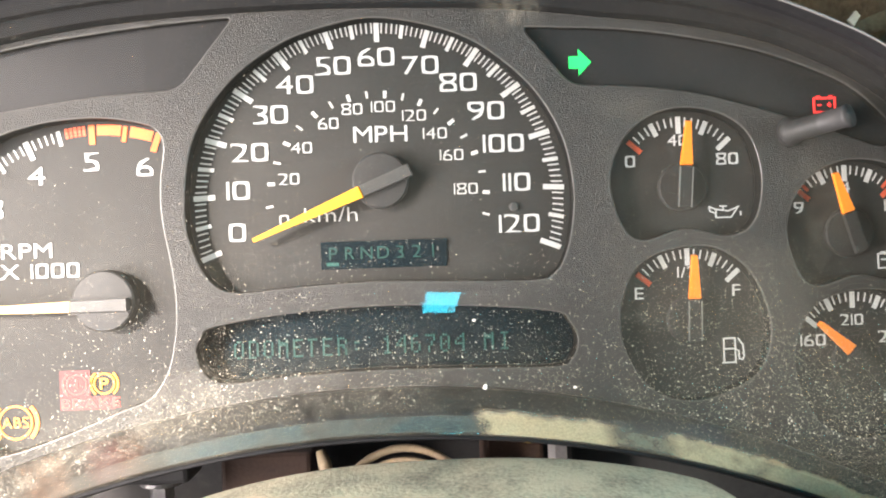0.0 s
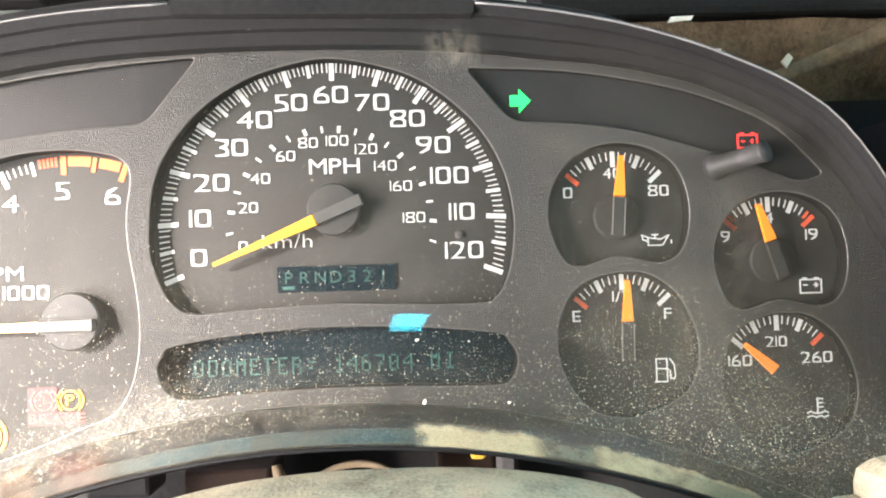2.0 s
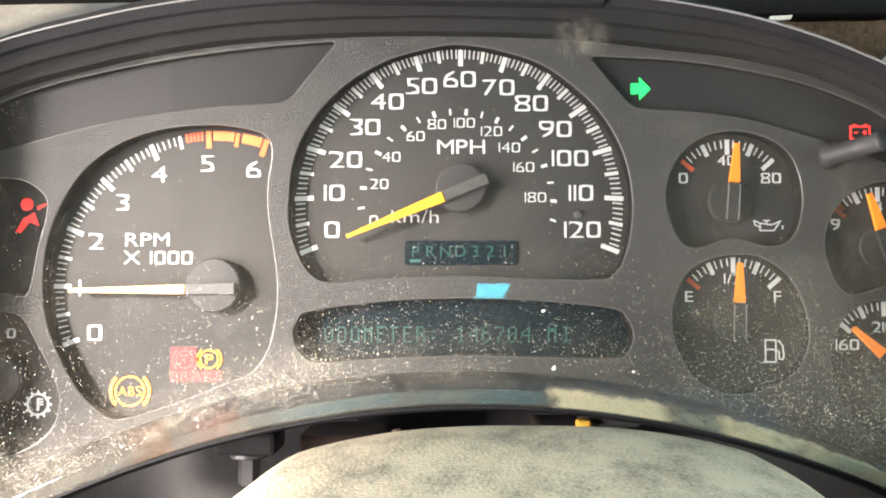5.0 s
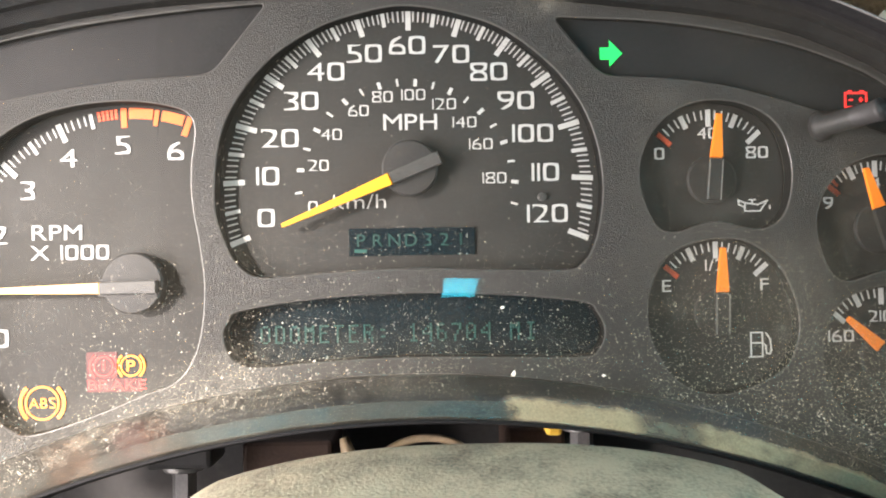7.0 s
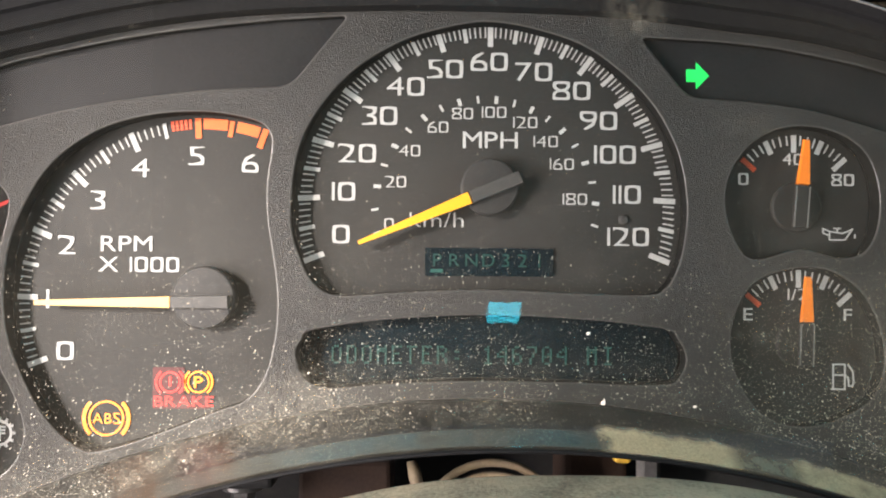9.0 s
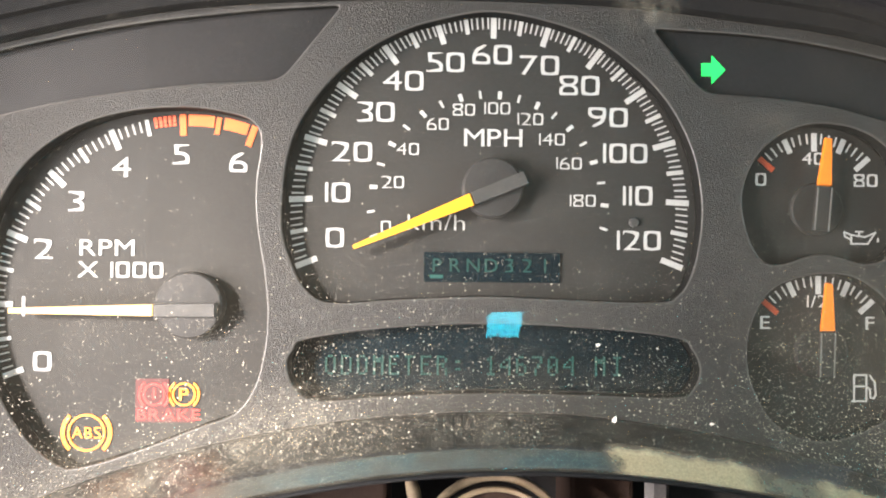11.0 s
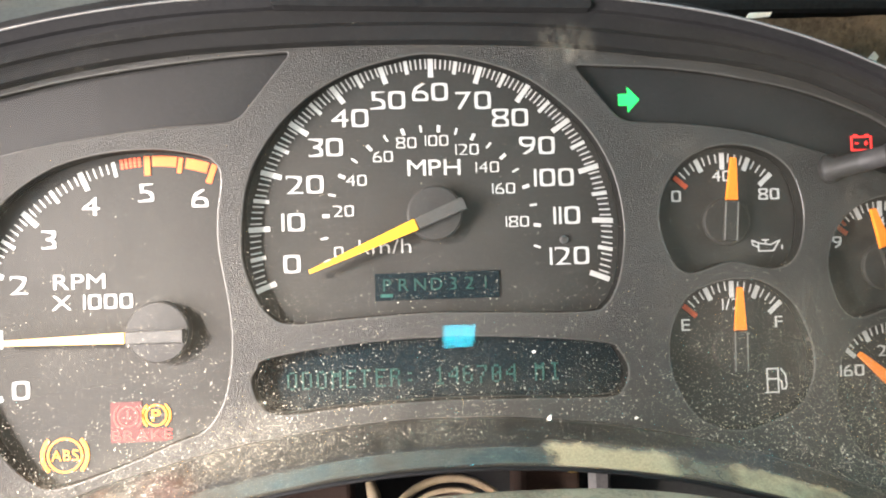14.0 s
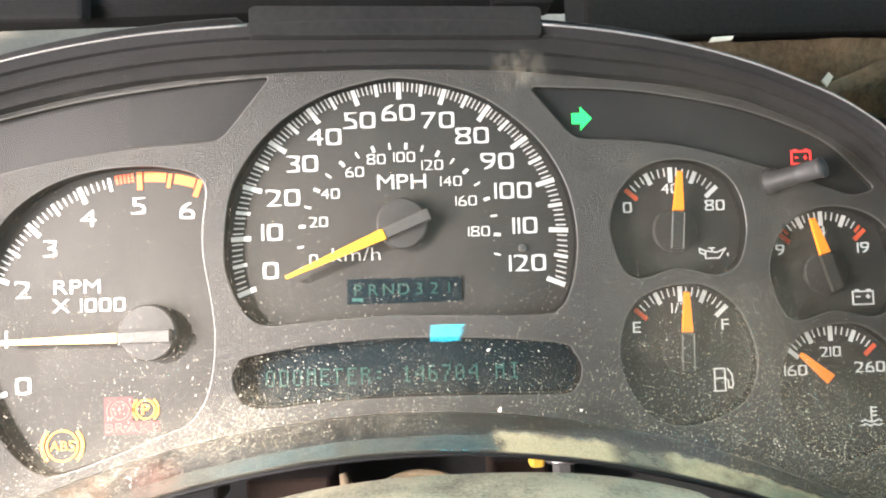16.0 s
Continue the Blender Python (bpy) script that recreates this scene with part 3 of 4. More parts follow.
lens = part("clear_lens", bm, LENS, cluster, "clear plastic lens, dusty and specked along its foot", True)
# rim at the foot of the lens
RIM = ((-53.2, 0.3), (-54.4, 0.4), (-54.9, 0.0), (-54.9, -0.6), (-53.6, -1.1), (-46, -2.6), (-20, -2.8), (-20, -1.2), (-50, -0.6))
part("lens_rim", sheet([[W(x, y, z_foot(x) + dz) for x in XS] for y, dz in RIM]), HOOD, cluster, "thin black rim under the lens")
part("end_wall", box(0.211, 0.215, -0.05, 0.008, 0.98, 1.125), HOOD, cluster)
part("end_wall", box(-0.215, -0.211, -0.05, 0.008, 0.96, 1.165), HOOD, cluster)
part("housing", plate([[(x * 0.98, z_top(x) - 6) for x in XS] + [(x * 0.98, z_seam(x) + 6) for x in reversed(XS)]], 6.5, 45, 2.0), DARK, cluster)


def dial(name, outline, label, mat=DIAL):
    return part(name, plate([outline], 0.3, 1.8), mat, cluster, label)


TICKS = {}


def tick(parent, cx, cz, angle, r0, r1, w, mat, name="tick_mark", front=0.0):
    """A printed mark along a ray from the pointer's axis; alike marks share a mesh."""
    key = (round(r1 - r0, 1), w, mat.name)
    if key not in TICKS:
        h = (r1 - r0) / 2000
        bm = bmesh.new()
        bmesh.ops.create_cube(bm, size=1)
        for v in bm.verts:
            v.co = Vector((v.co.x * 2 * h, v.co.y * 0.00025, v.co.z * w / 1000))
        me = bpy.data.meshes.new(name)
        bm.to_mesh(me)
        bm.free()
        me.materials.append(mat)
        TICKS[key] = me
    ob = new(name, TICKS[key])
    ob.parent = parent
    a = radians(angle)
    r = (r0 + r1) / 2
    ob.matrix_local = Matrix.Translation(W(cx + r * math.cos(a), front + 0.1, cz + r * math.sin(a)) - origin(parent)) @ Matrix.Rotation(-a, 4, "Y")
    return ob


def reach(hx, hz, cx, cz, r, angle):
    """How far along a ray from the axis (hx, hz) the circle round (cx, cz) lies."""
    a = radians(angle)
    dx, dz = math.cos(a), math.sin(a)
    ox, oz = hx - cx, hz - cz
    b = ox * dx + oz * dz
    return -b + math.sqrt(b * b - (ox * ox + oz * oz - r * r))


def needle(name, parent, hub, tip_r, base_r, angle, w_tip, w_base, front, back, mat, label=""):
    a = radians(angle)
    d, n = Vector((math.cos(a), math.sin(a))), Vector((-math.sin(a), math.cos(a)))
    h = Vector(hub)
    pts = [h + d * tip_r + n * w_tip / 2, h + d * tip_r - n * w_tip / 2, h + d * base_r - n * w_base / 2, h + d * base_r + n * w_base / 2]
    return part(name, prism(pts, front, back, 0.35), mat, parent, label)


# speedometer
HS = (0.0, -2.8)
speedo = dial("speedometer", SPEEDO, "black speedometer dial reading zero")
for k in range(121):
    a = 201.3 - 222.6 * k / 120
    o = reach(*HS, -0.7, -10.7, 67.0, a)
    if k % 10 == 0:
        tick(speedo, *HS, a, o - 7.7, o, 1.9, WHITE)
    elif k % 5 == 0:
        tick(speedo, *HS, a, o - 6.0, o - 0.4, 1.4, WHITE)
    else:
        tick(speedo, *HS, a, o - 4.6, o - 0.6, 0.5, WHITE)
NUM = [(-52.3, -18.6), (-51.5, -3.5), (-46.9, 10.1), (-39, 23.5), (-30, 34), (-16, 40.4), (-0.4, 43.2), (15.5, 39.8), (29, 33.2), (38.7, 22.6), (44.6, 10.6), (48.9, -3.6), (49.4, -18.6)]
for k, (x, z) in enumerate(NUM):
    part("numeral", text(str(10 * k), x, z, 6.6, 0.0, 1.42 if k < 10 else 1.34, -0.004), WHITE, speedo)
KMH = [(-35.4, -14.8), (-33.2, 0.1), (-28.3, 11.2), (-18.4, 19.7), (-9.7, 24.6), (1.5, 25.2), (12.6, 21.7), (19.9, 15), (25.7, 7), (30.4, -5.4)]
for k, (x, z) in enumerate(KMH):
    part("numeral", text(str(20 * k), x, z, 4.0, 0.0, 1.3, -0.010), WHITE, speedo)
for k in range(20):
    a = 201.3 - 11.53 * k
    o = reach(*HS, -1.3, -9.4, 40.4, a)
    tick(speedo, *HS, a, o - 2.6, o, 0.8 if k % 2 else 1.3, WHITE, "dash_mark")
part("lettering", text("MPH", 0.2, 15.3, 5.8, 0.0, 1.25), WHITE, speedo)
part("lettering", text("km/h", -18.6, -13.2, 5.2, 0.0, 1.3, -0.01), WHITE, speedo)
part("hub", disc(-0.2, -1.8, 10.0, -5.0, 0.2), HUB, speedo, "black pointer hub")
part("mount_pin", disc(47.5, -12.6, 1.6, -0.8, 0.2, 16, 0.2), GREY, speedo)
needle("pointer", speedo, HS, 49.5, 7.6, 202.6, 1.3, 4.2, -7.0, -5.2, YELLOW_NEEDLE, "yellow tapered pointer")
needle("pointer_tail", speedo, HS, 7.6, -11.5, 202.6, 4.2, 4.6, -7.6, -4.8, GREY, "grey pointer tail")

# tachometer
HT = (-100.5, -42.6)
tach = dial("tachometer", TACH, "black tachometer dial reading about one thousand")
for k in range(61):
    a = 200.7 - 130.2 * k / 60
    if k < 46:
        if k % 10 == 0:
            tick(tach, *HT, a, 57.4, 64.4, 1.9, WHITE)
        elif k % 5 == 0:
            tick(tach, *HT, a, 58.6, 64.0, 1.3, WHITE)
        else:
            tick(tach, *HT, a, 60.2, 63.8, 0.5, WHITE)
for k in (50, 60):
    tick(tach, *HT, 200.7 - 130.2 * k / 60, 57.4, 64.4, 2.1, ORANGEPRINT)
tick(tach, *HT, 200.7 - 130.2 * 55 / 60, 58.6, 64.2, 1.6, ORANGEPRINT)
A = lambda v: 200.7 - 21.7 * v
part("red_band", ring(*HT, 60.6, 64.4, 0.0, 0.2, A(5.08), A(5.44), 10), ORANGEPRINT, tach)
part("red_band", ring(*HT, 60.6, 64.4, 0.0, 0.2, A(5.58), A(5.92), 10), ORANGEPRINT, tach)
for j in range(3):
    for k in range(5):
        part("red_square", ring(*HT, 60.7 + 1.25 * j, 61.7 + 1.25 * j, 0.0, 0.2, A(4.60 + 0.065 * k), A(4.645 + 0.065 * k), 2), REDPRINT, tach)
for k, (x, z) in enumerate([(-148, -60.3), (-154.4, -42.2), (-148.1, -23.2), (-137.6, -7.4), (-122.9, 4.1), (-103.4, 8.5), (-84.5, 6.1)]):
    part("numeral", text(str(k), x, z, 6.5, 0.0, 1.42, -0.002), WHITE, tach)
part("lettering", text("RPM", -127.3, -22.6, 5.3, 0.0, 1.3), WHITE, tach)
part("lettering", text("X 1000", -122.9, -29.9, 5.3, 0.0, 1.3), WHITE, tach)
part("hub", disc(-98.9, -41.2, 10.9, -5.5, 0.2), HUB, tach, "black pointer hub")
needle("pointer", tach, HT, 55.5, 9.0, 180.6, 1.6, 3.8, -7.4, -5.7, SUNLIT_NEEDLE, "pale orange pointer, sun glare in its colour")
needle("pointer_tail", tach, HT, 9.0, -11.0, 180.6, 3.8, 4.4, -8.4, -5.2, GREY, "grey pointer tail")
for n in (2.6, -2.6):
    part("tail_groove", prism([(-110, -42.6 + n - 0.5), (-90, -42.9 + n - 0.5), (-90, -42.9 + n + 0.5), (-110, -42.6 + n + 0.5)], -5.75, -5.2), DARK, tach)

# warning lamps on the tachometer
abs_lamp = part("abs_lamp", text("ABS", -133.3, -83.7, 3.7, -0.1, 1.0, 0.0), AMBER, cluster, "lit amber brake warning lamp")
part("lamp_ring", ring(-133.3, -83.7, 5.5, 6.2, -0.1, 0.2), AMBER, abs_lamp)
part("lamp_arc", ring(-133.3, -83.7, 7.1, 8.4, -0.1, 0.2, -45, 45, 14), AMBER, abs_lamp)
part("lamp_arc", ring(-133.3, -83.7, 7.1, 8.4, -0.1, 0.2, 135, 225, 14), AMBER, abs_lamp)
park = part("parking_brake_lamp", text("P", -101.5, -70.9, 4.0, -0.1, 1.2, 0.01), AMBER, cluster, "lit amber parking brake lamp")
part("lamp_ring", ring(-101.5, -70.9, 3.3, 3.9, -0.1, 0.2), AMBER, park)
part("lamp_arc", ring(-101.5, -70.9, 4.5, 5.2, -0.1, 0.2, -50, 50, 12), AMBER, park)
part("lamp_arc", ring(-101.5, -70.9, 4.5, 5.2, -0.1, 0.2, 130, 230, 12), AMBER, park)
brake = part("brake_lamp", text("BRAKE", -106.5, -77.6, 3.6, -0.1, 1.3, 0.01), RED, cluster, "lit red brake warning lamp")
part("lamp_ring", ring(-111.3, -71.0, 3.1, 3.8, -0.1, 0.2), RED, brake)
part("lamp_arc", ring(-111.3, -71.0, 4.5, 5.3, -0.1, 0.2, -50, 50, 12), RED, brake)
part("lamp_arc", ring(-111.3, -71.0, 4.5, 5.3, -0.1, 0.2, 130, 230, 12), RED, brake)
part("lamp_bar", prism([(-111.7, -72.4), (-110.9, -72.4), (-110.9, -69), (-111.7, -69)], -0.1, 0.2), RED, brake)

part("lamp_window", plate([rounded([(-117.4, -80.2), (-97.6, -80.2), (-97.6, -75.3), (-106.4, -75.3), (-106.4, -65.8), (-117.4, -65.8)], 0.6)], 0.02, 0.2), REDGLOW, brake, "dim red glowing window")
# left side openings
lu = dial("lamp_panel", LEFT_UP, "black panel with a lit red warning lamp")
part("warning_lamp", join(disc(-176.6, -8.2, 2.6, -0.1, 0.2, 20, 0.05), prism([(-181, -19.5), (-178, -14), (-173.5, -11.4), (-171.5, -17), (-175.5, -15.5), (-178.8, -19.8)], -0.1, 0.2), prism([(-172.6, -9), (-168.6, -7.6), (-168.9, -8.8), (-172.2, -10.6)], -0.1, 0.2)), RED, lu, "lit red lamp")
ll = dial("transmission_gauge", LEFT_LOW, "black transmission temperature gauge")
gear = ring(-170.3, -89, 3.7, 4.6, 0.0, 0.2)
for k in range(12):
    a = radians(30 * k)
    c, s_ = math.cos(a), math.sin(a)
    gear = join(gear, prism([(-170.3 + 4.6 * c - 0.55 * s_, -89 + 4.6 * s_ + 0.55 * c), (-170.3 + 5.6 * c - 0.4 * s_, -89 + 5.6 * s_ + 0.4 * c), (-170.3 + 5.6 * c + 0.4 * s_, -89 + 5.6 * s_ - 0.4 * c), (-170.3 + 4.6 * c + 0.55 * s_, -89 + 4.6 * s_ - 0.55 * c)], 0.0, 0.2))
gear = join(gear, prism([(-170.8, -91.6), (-169.8, -91.6), (-169.8, -86.4), (-170.8, -86.4)], 0.0, 0.2))
for k in range(3):
    gear = join(gear, prism([(-169.8, -87.2 - 1.1 * k), (-168.2, -87.2 - 1.1 * k), (-168.2, -86.6 - 1.1 * k), (-169.8, -86.6 - 1.1 * k)], 0.0, 0.2))
part("gear_symbol", gear, WHITE, ll)
part("numeral", text("0", -181.8, -60.5, 4.0, 0.0, 1.3, 0.0), WHITE, ll)
part("hub", disc(-184.5, -79, 9.5, -5, 0.2), HUB, ll)

# turn signal pockets
pl = part("signal_panel", plate([POCKET_L], -4.2, -2.8), SMOKED, cluster, "dark smoked signal panel, unlit")
pr = part("signal_panel", plate([POCKET_R], -4.2, -2.8), SMOKED, cluster, "dark smoked signal panel with a lit green arrow")
part("turn_arrow", prism([(68.6, 40.2), (72.0, 40.2), (72.0, 42.8), (76.6, 38.0), (72.0, 33.3), (72.0, 35.9), (68.6, 35.9)], -4.5, -4.1), GREEN, pr, "lit green turn signal arrow")
BX, BZ = 160.6, 20.2
bat = [prism([(BX + a, BZ + b), (BX + c, BZ + b), (BX + c, BZ + d), (BX + a, BZ + d)], -4.5, -4.1) for a, c, b, d in ((-4.1, 4.1, 2.1, 2.7), (-4.1, 4.1, -2.9, -2.3), (-4.1, -3.5, -2.3, 2.1), (3.5, 4.1, -2.3, 2.1), (-2.9, -1.5, 2.7, 3.3), (1.5, 2.9, 2.7, 3.3), (-2.5, -1.1, -0.3, 0.2), (1.1, 2.5, -0.3, 0.2), (1.55, 2.05, -0.9, 0.8))]
glow = part("battery_lamp", join(*bat), BATTERY, pr, "lit red battery warning lamp")

# small gauges
GAUGES = {"oil": ("oil_pressure_gauge", "0", "40", "80", 85.5, "black oil pressure gauge, pointer just over half"),
          "fuel": ("fuel_gauge", "E", "1/2", "F", 88.6, "black fuel gauge, pointer at half"),
          "volt": ("voltmeter", "9", "14", "19", 107.5, "black voltmeter, pointer just under fourteen"),
          "temp": ("coolant_gauge", "160", "210", "260", 138.5, "black coolant gauge, pointer resting low")}
for key, (name, lo, mid_, hi, ang, label) in GAUGES.items():
    gx, gz, _, gk = SMALL[key]
    g = dial(name, small_outline(key), label)
    for k in range(17):
        a = 139.5 - 97.5 * k / 16
        red = (k == 0 and key != "temp") or (k == 16 and key in ("volt", "temp"))
        if k % 4 == 0:
            big = 1.0 if k in (0, 8, 16) else 0.82
            tick(g, gx, gz, a, 24.8 * gk - 6.2 * big * gk, 24.8 * gk, 1.8, REDPRINT if red else WHITE)
        elif key == "volt" and k in (1, 15):
            tick(g, gx, gz, a, 21.2 * gk, 24.6 * gk, 1.1, REDPRINT)
        else:
            tick(g, gx, gz, a, 21.2 * gk, 24.6 * gk, 0.5, WHITE)
    part("numeral", text(lo, gx - 18.3 * gk if key != "temp" else gx - 15.2, gz + (9.0 if key != "temp" else 7.0) * gk, 4.3, 0.0, 1.3, 0.0), WHITE, g)
    part("numeral", text(mid_, gx - 0.6, gz + (16.2 if key != "temp" else 14.2) * gk, 4.1, 0.0, 1.2, 0.0), WHITE, g)
    part("numeral", text(hi, gx + 17.4 * gk if key != "temp" else gx + 15.2, gz + (9.0 if key != "temp" else 7.4) * gk, 4.3, 0.0, 1.3, 0.0), WHITE, g)
    part("hub", disc(gx + 0.3, gz - 1, 9.0, -1.6, 0.2, 32), DIAL, g, "black pointer hub")
    tip, base_r = (22.6 * gk, 6.6) if key != "temp" else (20.5, 5.0)
    needle("pointer", g, (gx, gz), tip, base_r, ang, 1.8, 4.3, -6.4, -4.6, ORANGE_NEEDLE, "orange tapered pointer")
    tail = needle("pointer_tail", g, (gx, gz), base_r, -8.5, ang, 4.3, 4.6, -6.2, -4.2, DIAL)
    if key in ("oil", "fuel"):
        a = radians(ang)
        d, n_ = Vector((math.cos(a), math.sin(a))), Vector((-math.sin(a), math.cos(a)))
        for side in (-2.3, 2.3):
            q = Vector((gx, gz)) + n_ * side
            part("tail_edge", prism([q + d * 6 + n_ * 0.2, q + d * 6 - n_ * 0.2, q - d * 8.4 - n_ * 0.2, q - d * 8.4 + n_ * 0.2], -6.45, -6.1), EDGE, g)


def strokes(name, parent, lines, w, mat=WHITE):
    """A line symbol: each line is a chain of points of the face."""
    bms = []
    for line in lines:
        for a, b in zip(line, line[1:]):
            a, b = Vector(a), Vector(b)
            d = (b - a).normalized() * w / 2
            n_ = Vector((-d.y, d.x))
            bms.append(prism([a - d + n_, a - d - n_, b + d - n_, b + d + n_], 0.0, 0.22))
    return part(name, join(*bms), mat, parent)


by_name = {o.name: o for o in cluster.children}
ox, oz = 124.6, -17.0
strokes("oil_can_symbol", by_name["oil_pressure_gauge"], [[(ox - 3.2, oz + 1), (ox - 3.2, oz - 2), (ox + 2.4, oz - 2), (ox + 5, oz + 1.8), (ox + 1.5, oz + 0.3), (ox - 3.2, oz + 1), (ox - 5.6, oz + 2), (ox - 5.4, oz + 0.4), (ox - 3.2, oz - 0.6)], [(ox - 1.6, oz + 2.1), (ox + 0.6, oz + 2.1)], [(ox - 0.5, oz + 2.1), (ox - 0.5, oz + 1)], [(ox + 5.9, oz - 0.2), (ox + 5.9, oz - 1.2)]], 0.5)
fx, fz = 125.6, -67.6
strokes("fuel_pump_symbol", by_name["fuel_gauge"], [[(fx - 3, fz - 4.4), (fx - 3, fz + 4.4), (fx + 1.2, fz + 4.4), (fx + 1.2, fz - 4.4), (fx - 3.6, fz - 4.4)], [(fx - 3, fz + 0.6), (fx + 1.2, fz + 0.6), (fx + 2.4, fz - 0.4), (fx + 2.6, fz - 3.2), (fx + 3.8, fz - 3.4), (fx + 4.4, fz - 2), (fx + 4, fz + 2), (fx + 2.4, fz + 4.2)]], 0.55)
bx, bz = 185.0, -36.8
strokes("battery_symbol", by_name["voltmeter"], [[(bx - 4.2, bz - 2.7), (bx - 4.2, bz + 2.5), (bx + 4.2, bz + 2.5), (bx + 4.2, bz - 2.7), (bx - 4.2, bz - 2.7)], [(bx - 3, bz + 3.1), (bx - 1.6, bz + 3.1)], [(bx + 1.6, bz + 3.1), (bx + 3, bz + 3.1)], [(bx - 2.8, bz + 0.4), (bx - 1.4, bz + 0.4)], [(bx + 1.4, bz + 0.4), (bx + 2.8, bz + 0.4)], [(bx + 2.1, bz + 1.1), (bx + 2.1, bz - 0.3)]], 0.55)
cx_, cz_ = 185.4, -84.6
strokes("coolant_symbol", by_name["coolant_gauge"], [[(cx_, cz_ - 2), (cx_, cz_ + 4)], [(cx_, cz_ + 3.8), (cx_ + 2, cz_ + 3.8)], [(cx_, cz_ + 2.2), (cx_ + 2, cz_ + 2.2)], [(cx_, cz_ + 0.6), (cx_ + 2, cz_ + 0.6)], [(cx_ - 4, cz_ - 1.6), (cx_ - 2.8, cz_ - 1.0), (cx_ - 1.4, cz_ - 1.7), (cx_ + 1.4, cz_ - 1.7), (cx_ + 2.8, cz_ - 1.0), (cx_ + 4, cz_ - 1.6)], [(cx_ - 4, cz_ - 3.2), (cx_ - 2.4, cz_ - 2.7), (cx_ - 0.6, cz_ - 3.4), (cx_ + 1, cz_ - 2.8), (cx_ + 2.6, cz_ - 3.4), (cx_ + 4, cz_ - 2.9)]], 0.6)

# displays
DOTS = {"O": "69999996", "D": "E999999E", "M": "9FF99999", "E": "F88E888F", "T": "F4444444", "R": "E99EA999", ":": "00600600", "1": "26222227",
        "4": "1359F111", "6": "688E9996", "7": "F1122444", "0": "699BD996", "I": "72222227", "P": "E99E8888", "A": "69999F99", "N": "99DDBB99", "3": "69121196", "2": "6911248F"}


def dotted(word, x, z, pitch, height, parent, name):
    """A dot-matrix word; each character is one part, its rows of dots given in hexadecimal."""
    cell = height / 8
    for k, ch in enumerate(word):
        if ch == " ":
            continue
        bms = []
        for r, hexa in enumerate(DOTS[ch]):
            for c in range(4):
                if int(hexa, 16) & (8 >> c):
                    px, pz = x + k * pitch + c * cell * 1.12, z + height - (r + 0.5) * cell
                    bms.append(prism([(px, pz - 0.36 * cell), (px + 0.74 * cell, pz - 0.36 * cell), (px + 0.74 * cell, pz + 0.36 * cell), (px, pz + 0.36 * cell)], 1.3, 1.7))
        part(name, join(*bms), TEAL, parent)


info = part("message_display", plate([ODO], 1.8, 3.0), WINDOW, cluster, "dark message display with dim teal dot letters")
dotted("ODOMETER: 146704 MI", -55.2, -64.3, 5.32, 6.6, info, "character")
gate = part("gear_display", plate([rounded([(-22.6, -33), (22.8, -33), (22.8, -23.1), (-22.6, -23.1)], 0.4)], -0.4, 0.4), WINDOW, cluster, "dark gear display with dim teal letters")
for k, ch in enumerate("PRND321"):
    part("character", text(ch, -18.2 + 6.0 * k, -27.4, 4.4, -0.6, 1.05, 0.0), DIMTEAL, gate)
part("gear_marker", prism([(-20.6, -31.8), (-16.2, -31.8), (-16.2, -30.6), (-20.6, -30.6)], -0.6, -0.4), TEAL, gate)

# reset stem
part("reset_stem", tube([W(146, -7, 10.2), W(146.8, -9.5, 10.4), W(147.2, -10, 10.4), W(153.5, -19, 11.8), W(157.2, -24.6, 12.7), W(157.4, -24.9, 12.7), W(158.2, -26.0, 13.0), W(158.2, -26.0, 13.0), W(157.4, -24.8, 12.7)], [0.0054, 0.0052, 0.0040, 0.0038, 0.0037, 0.0040, 0.0040, 0.0031, 0.0030], 24), DARK, cluster, "black rubber reset stem", True)

# ---- steering column cover, below and in front ----
rows = []
for j, (y, dz, k) in enumerate(((-58, -3, 0.9), (-60, 0, 0.97), (-66, 1.2, 1.0), (-80, 0, 1.03), (-110, -6, 1.08), (-150, -18, 1.1), (-190, -38, 1.06), (-215, -70, 1.0), (-222, -120, 0.98))):
    row = []
    for i in range(45):
        u = -1 + 2 * i / 44
        x = 19 + u * 100 * k
        z = -87.6 + dz - 20 * abs(u) ** 2.6 - 60 * max(0, abs(u) - 0.72) ** 1.4
        if abs(u) > 0.93:
            z -= 60 * (abs(u) - 0.93)
        row.append(W(x, y, z))
    rows.append(row)
cover = thing("steering_column_cover", W(19, -120, -160), "grey steering column cover caked with pale dust", "column cover")
part("upper_shell", sheet(rows), COVER, cover, "dust-caked upper shell", True)
low = [[Vector((q.x * 0.985 + 0.0003, q.y, MID - 0.135 - 0.02 * k)) for q in rows[-1]] for k in range(3)]
part("lower_shell", sheet([[Vector((q.x, q.y + 0.004, q.z)) for q in row] for row in low]), COVER, cover, "", True)

# ---- behind the cluster: dash carcass, ring, connectors ----
carcass = thing("dash_carcass", W(0, 110, -150), "open black dash carcass around the instrument cluster", "dashboard")
part("back_wall", box(-0.62, 0.62, 0.115, 0.125, 0.75, 1.16), DARK, carcass)
# unseen side pieces added to keep lamp light out of the gap
part("side_wall", box(-0.31, -0.30, -0.045, 0.114, 0.93, 1.20), DARK, carcass)
part("side_wall", box(0.36, 0.37, -0.045, 0.114, 0.93, 1.20), DARK, carcass)
part("floor_panel", box(-0.62, 0.62, -0.03, 0.114, 0.90, 0.93), DARK, carcass)
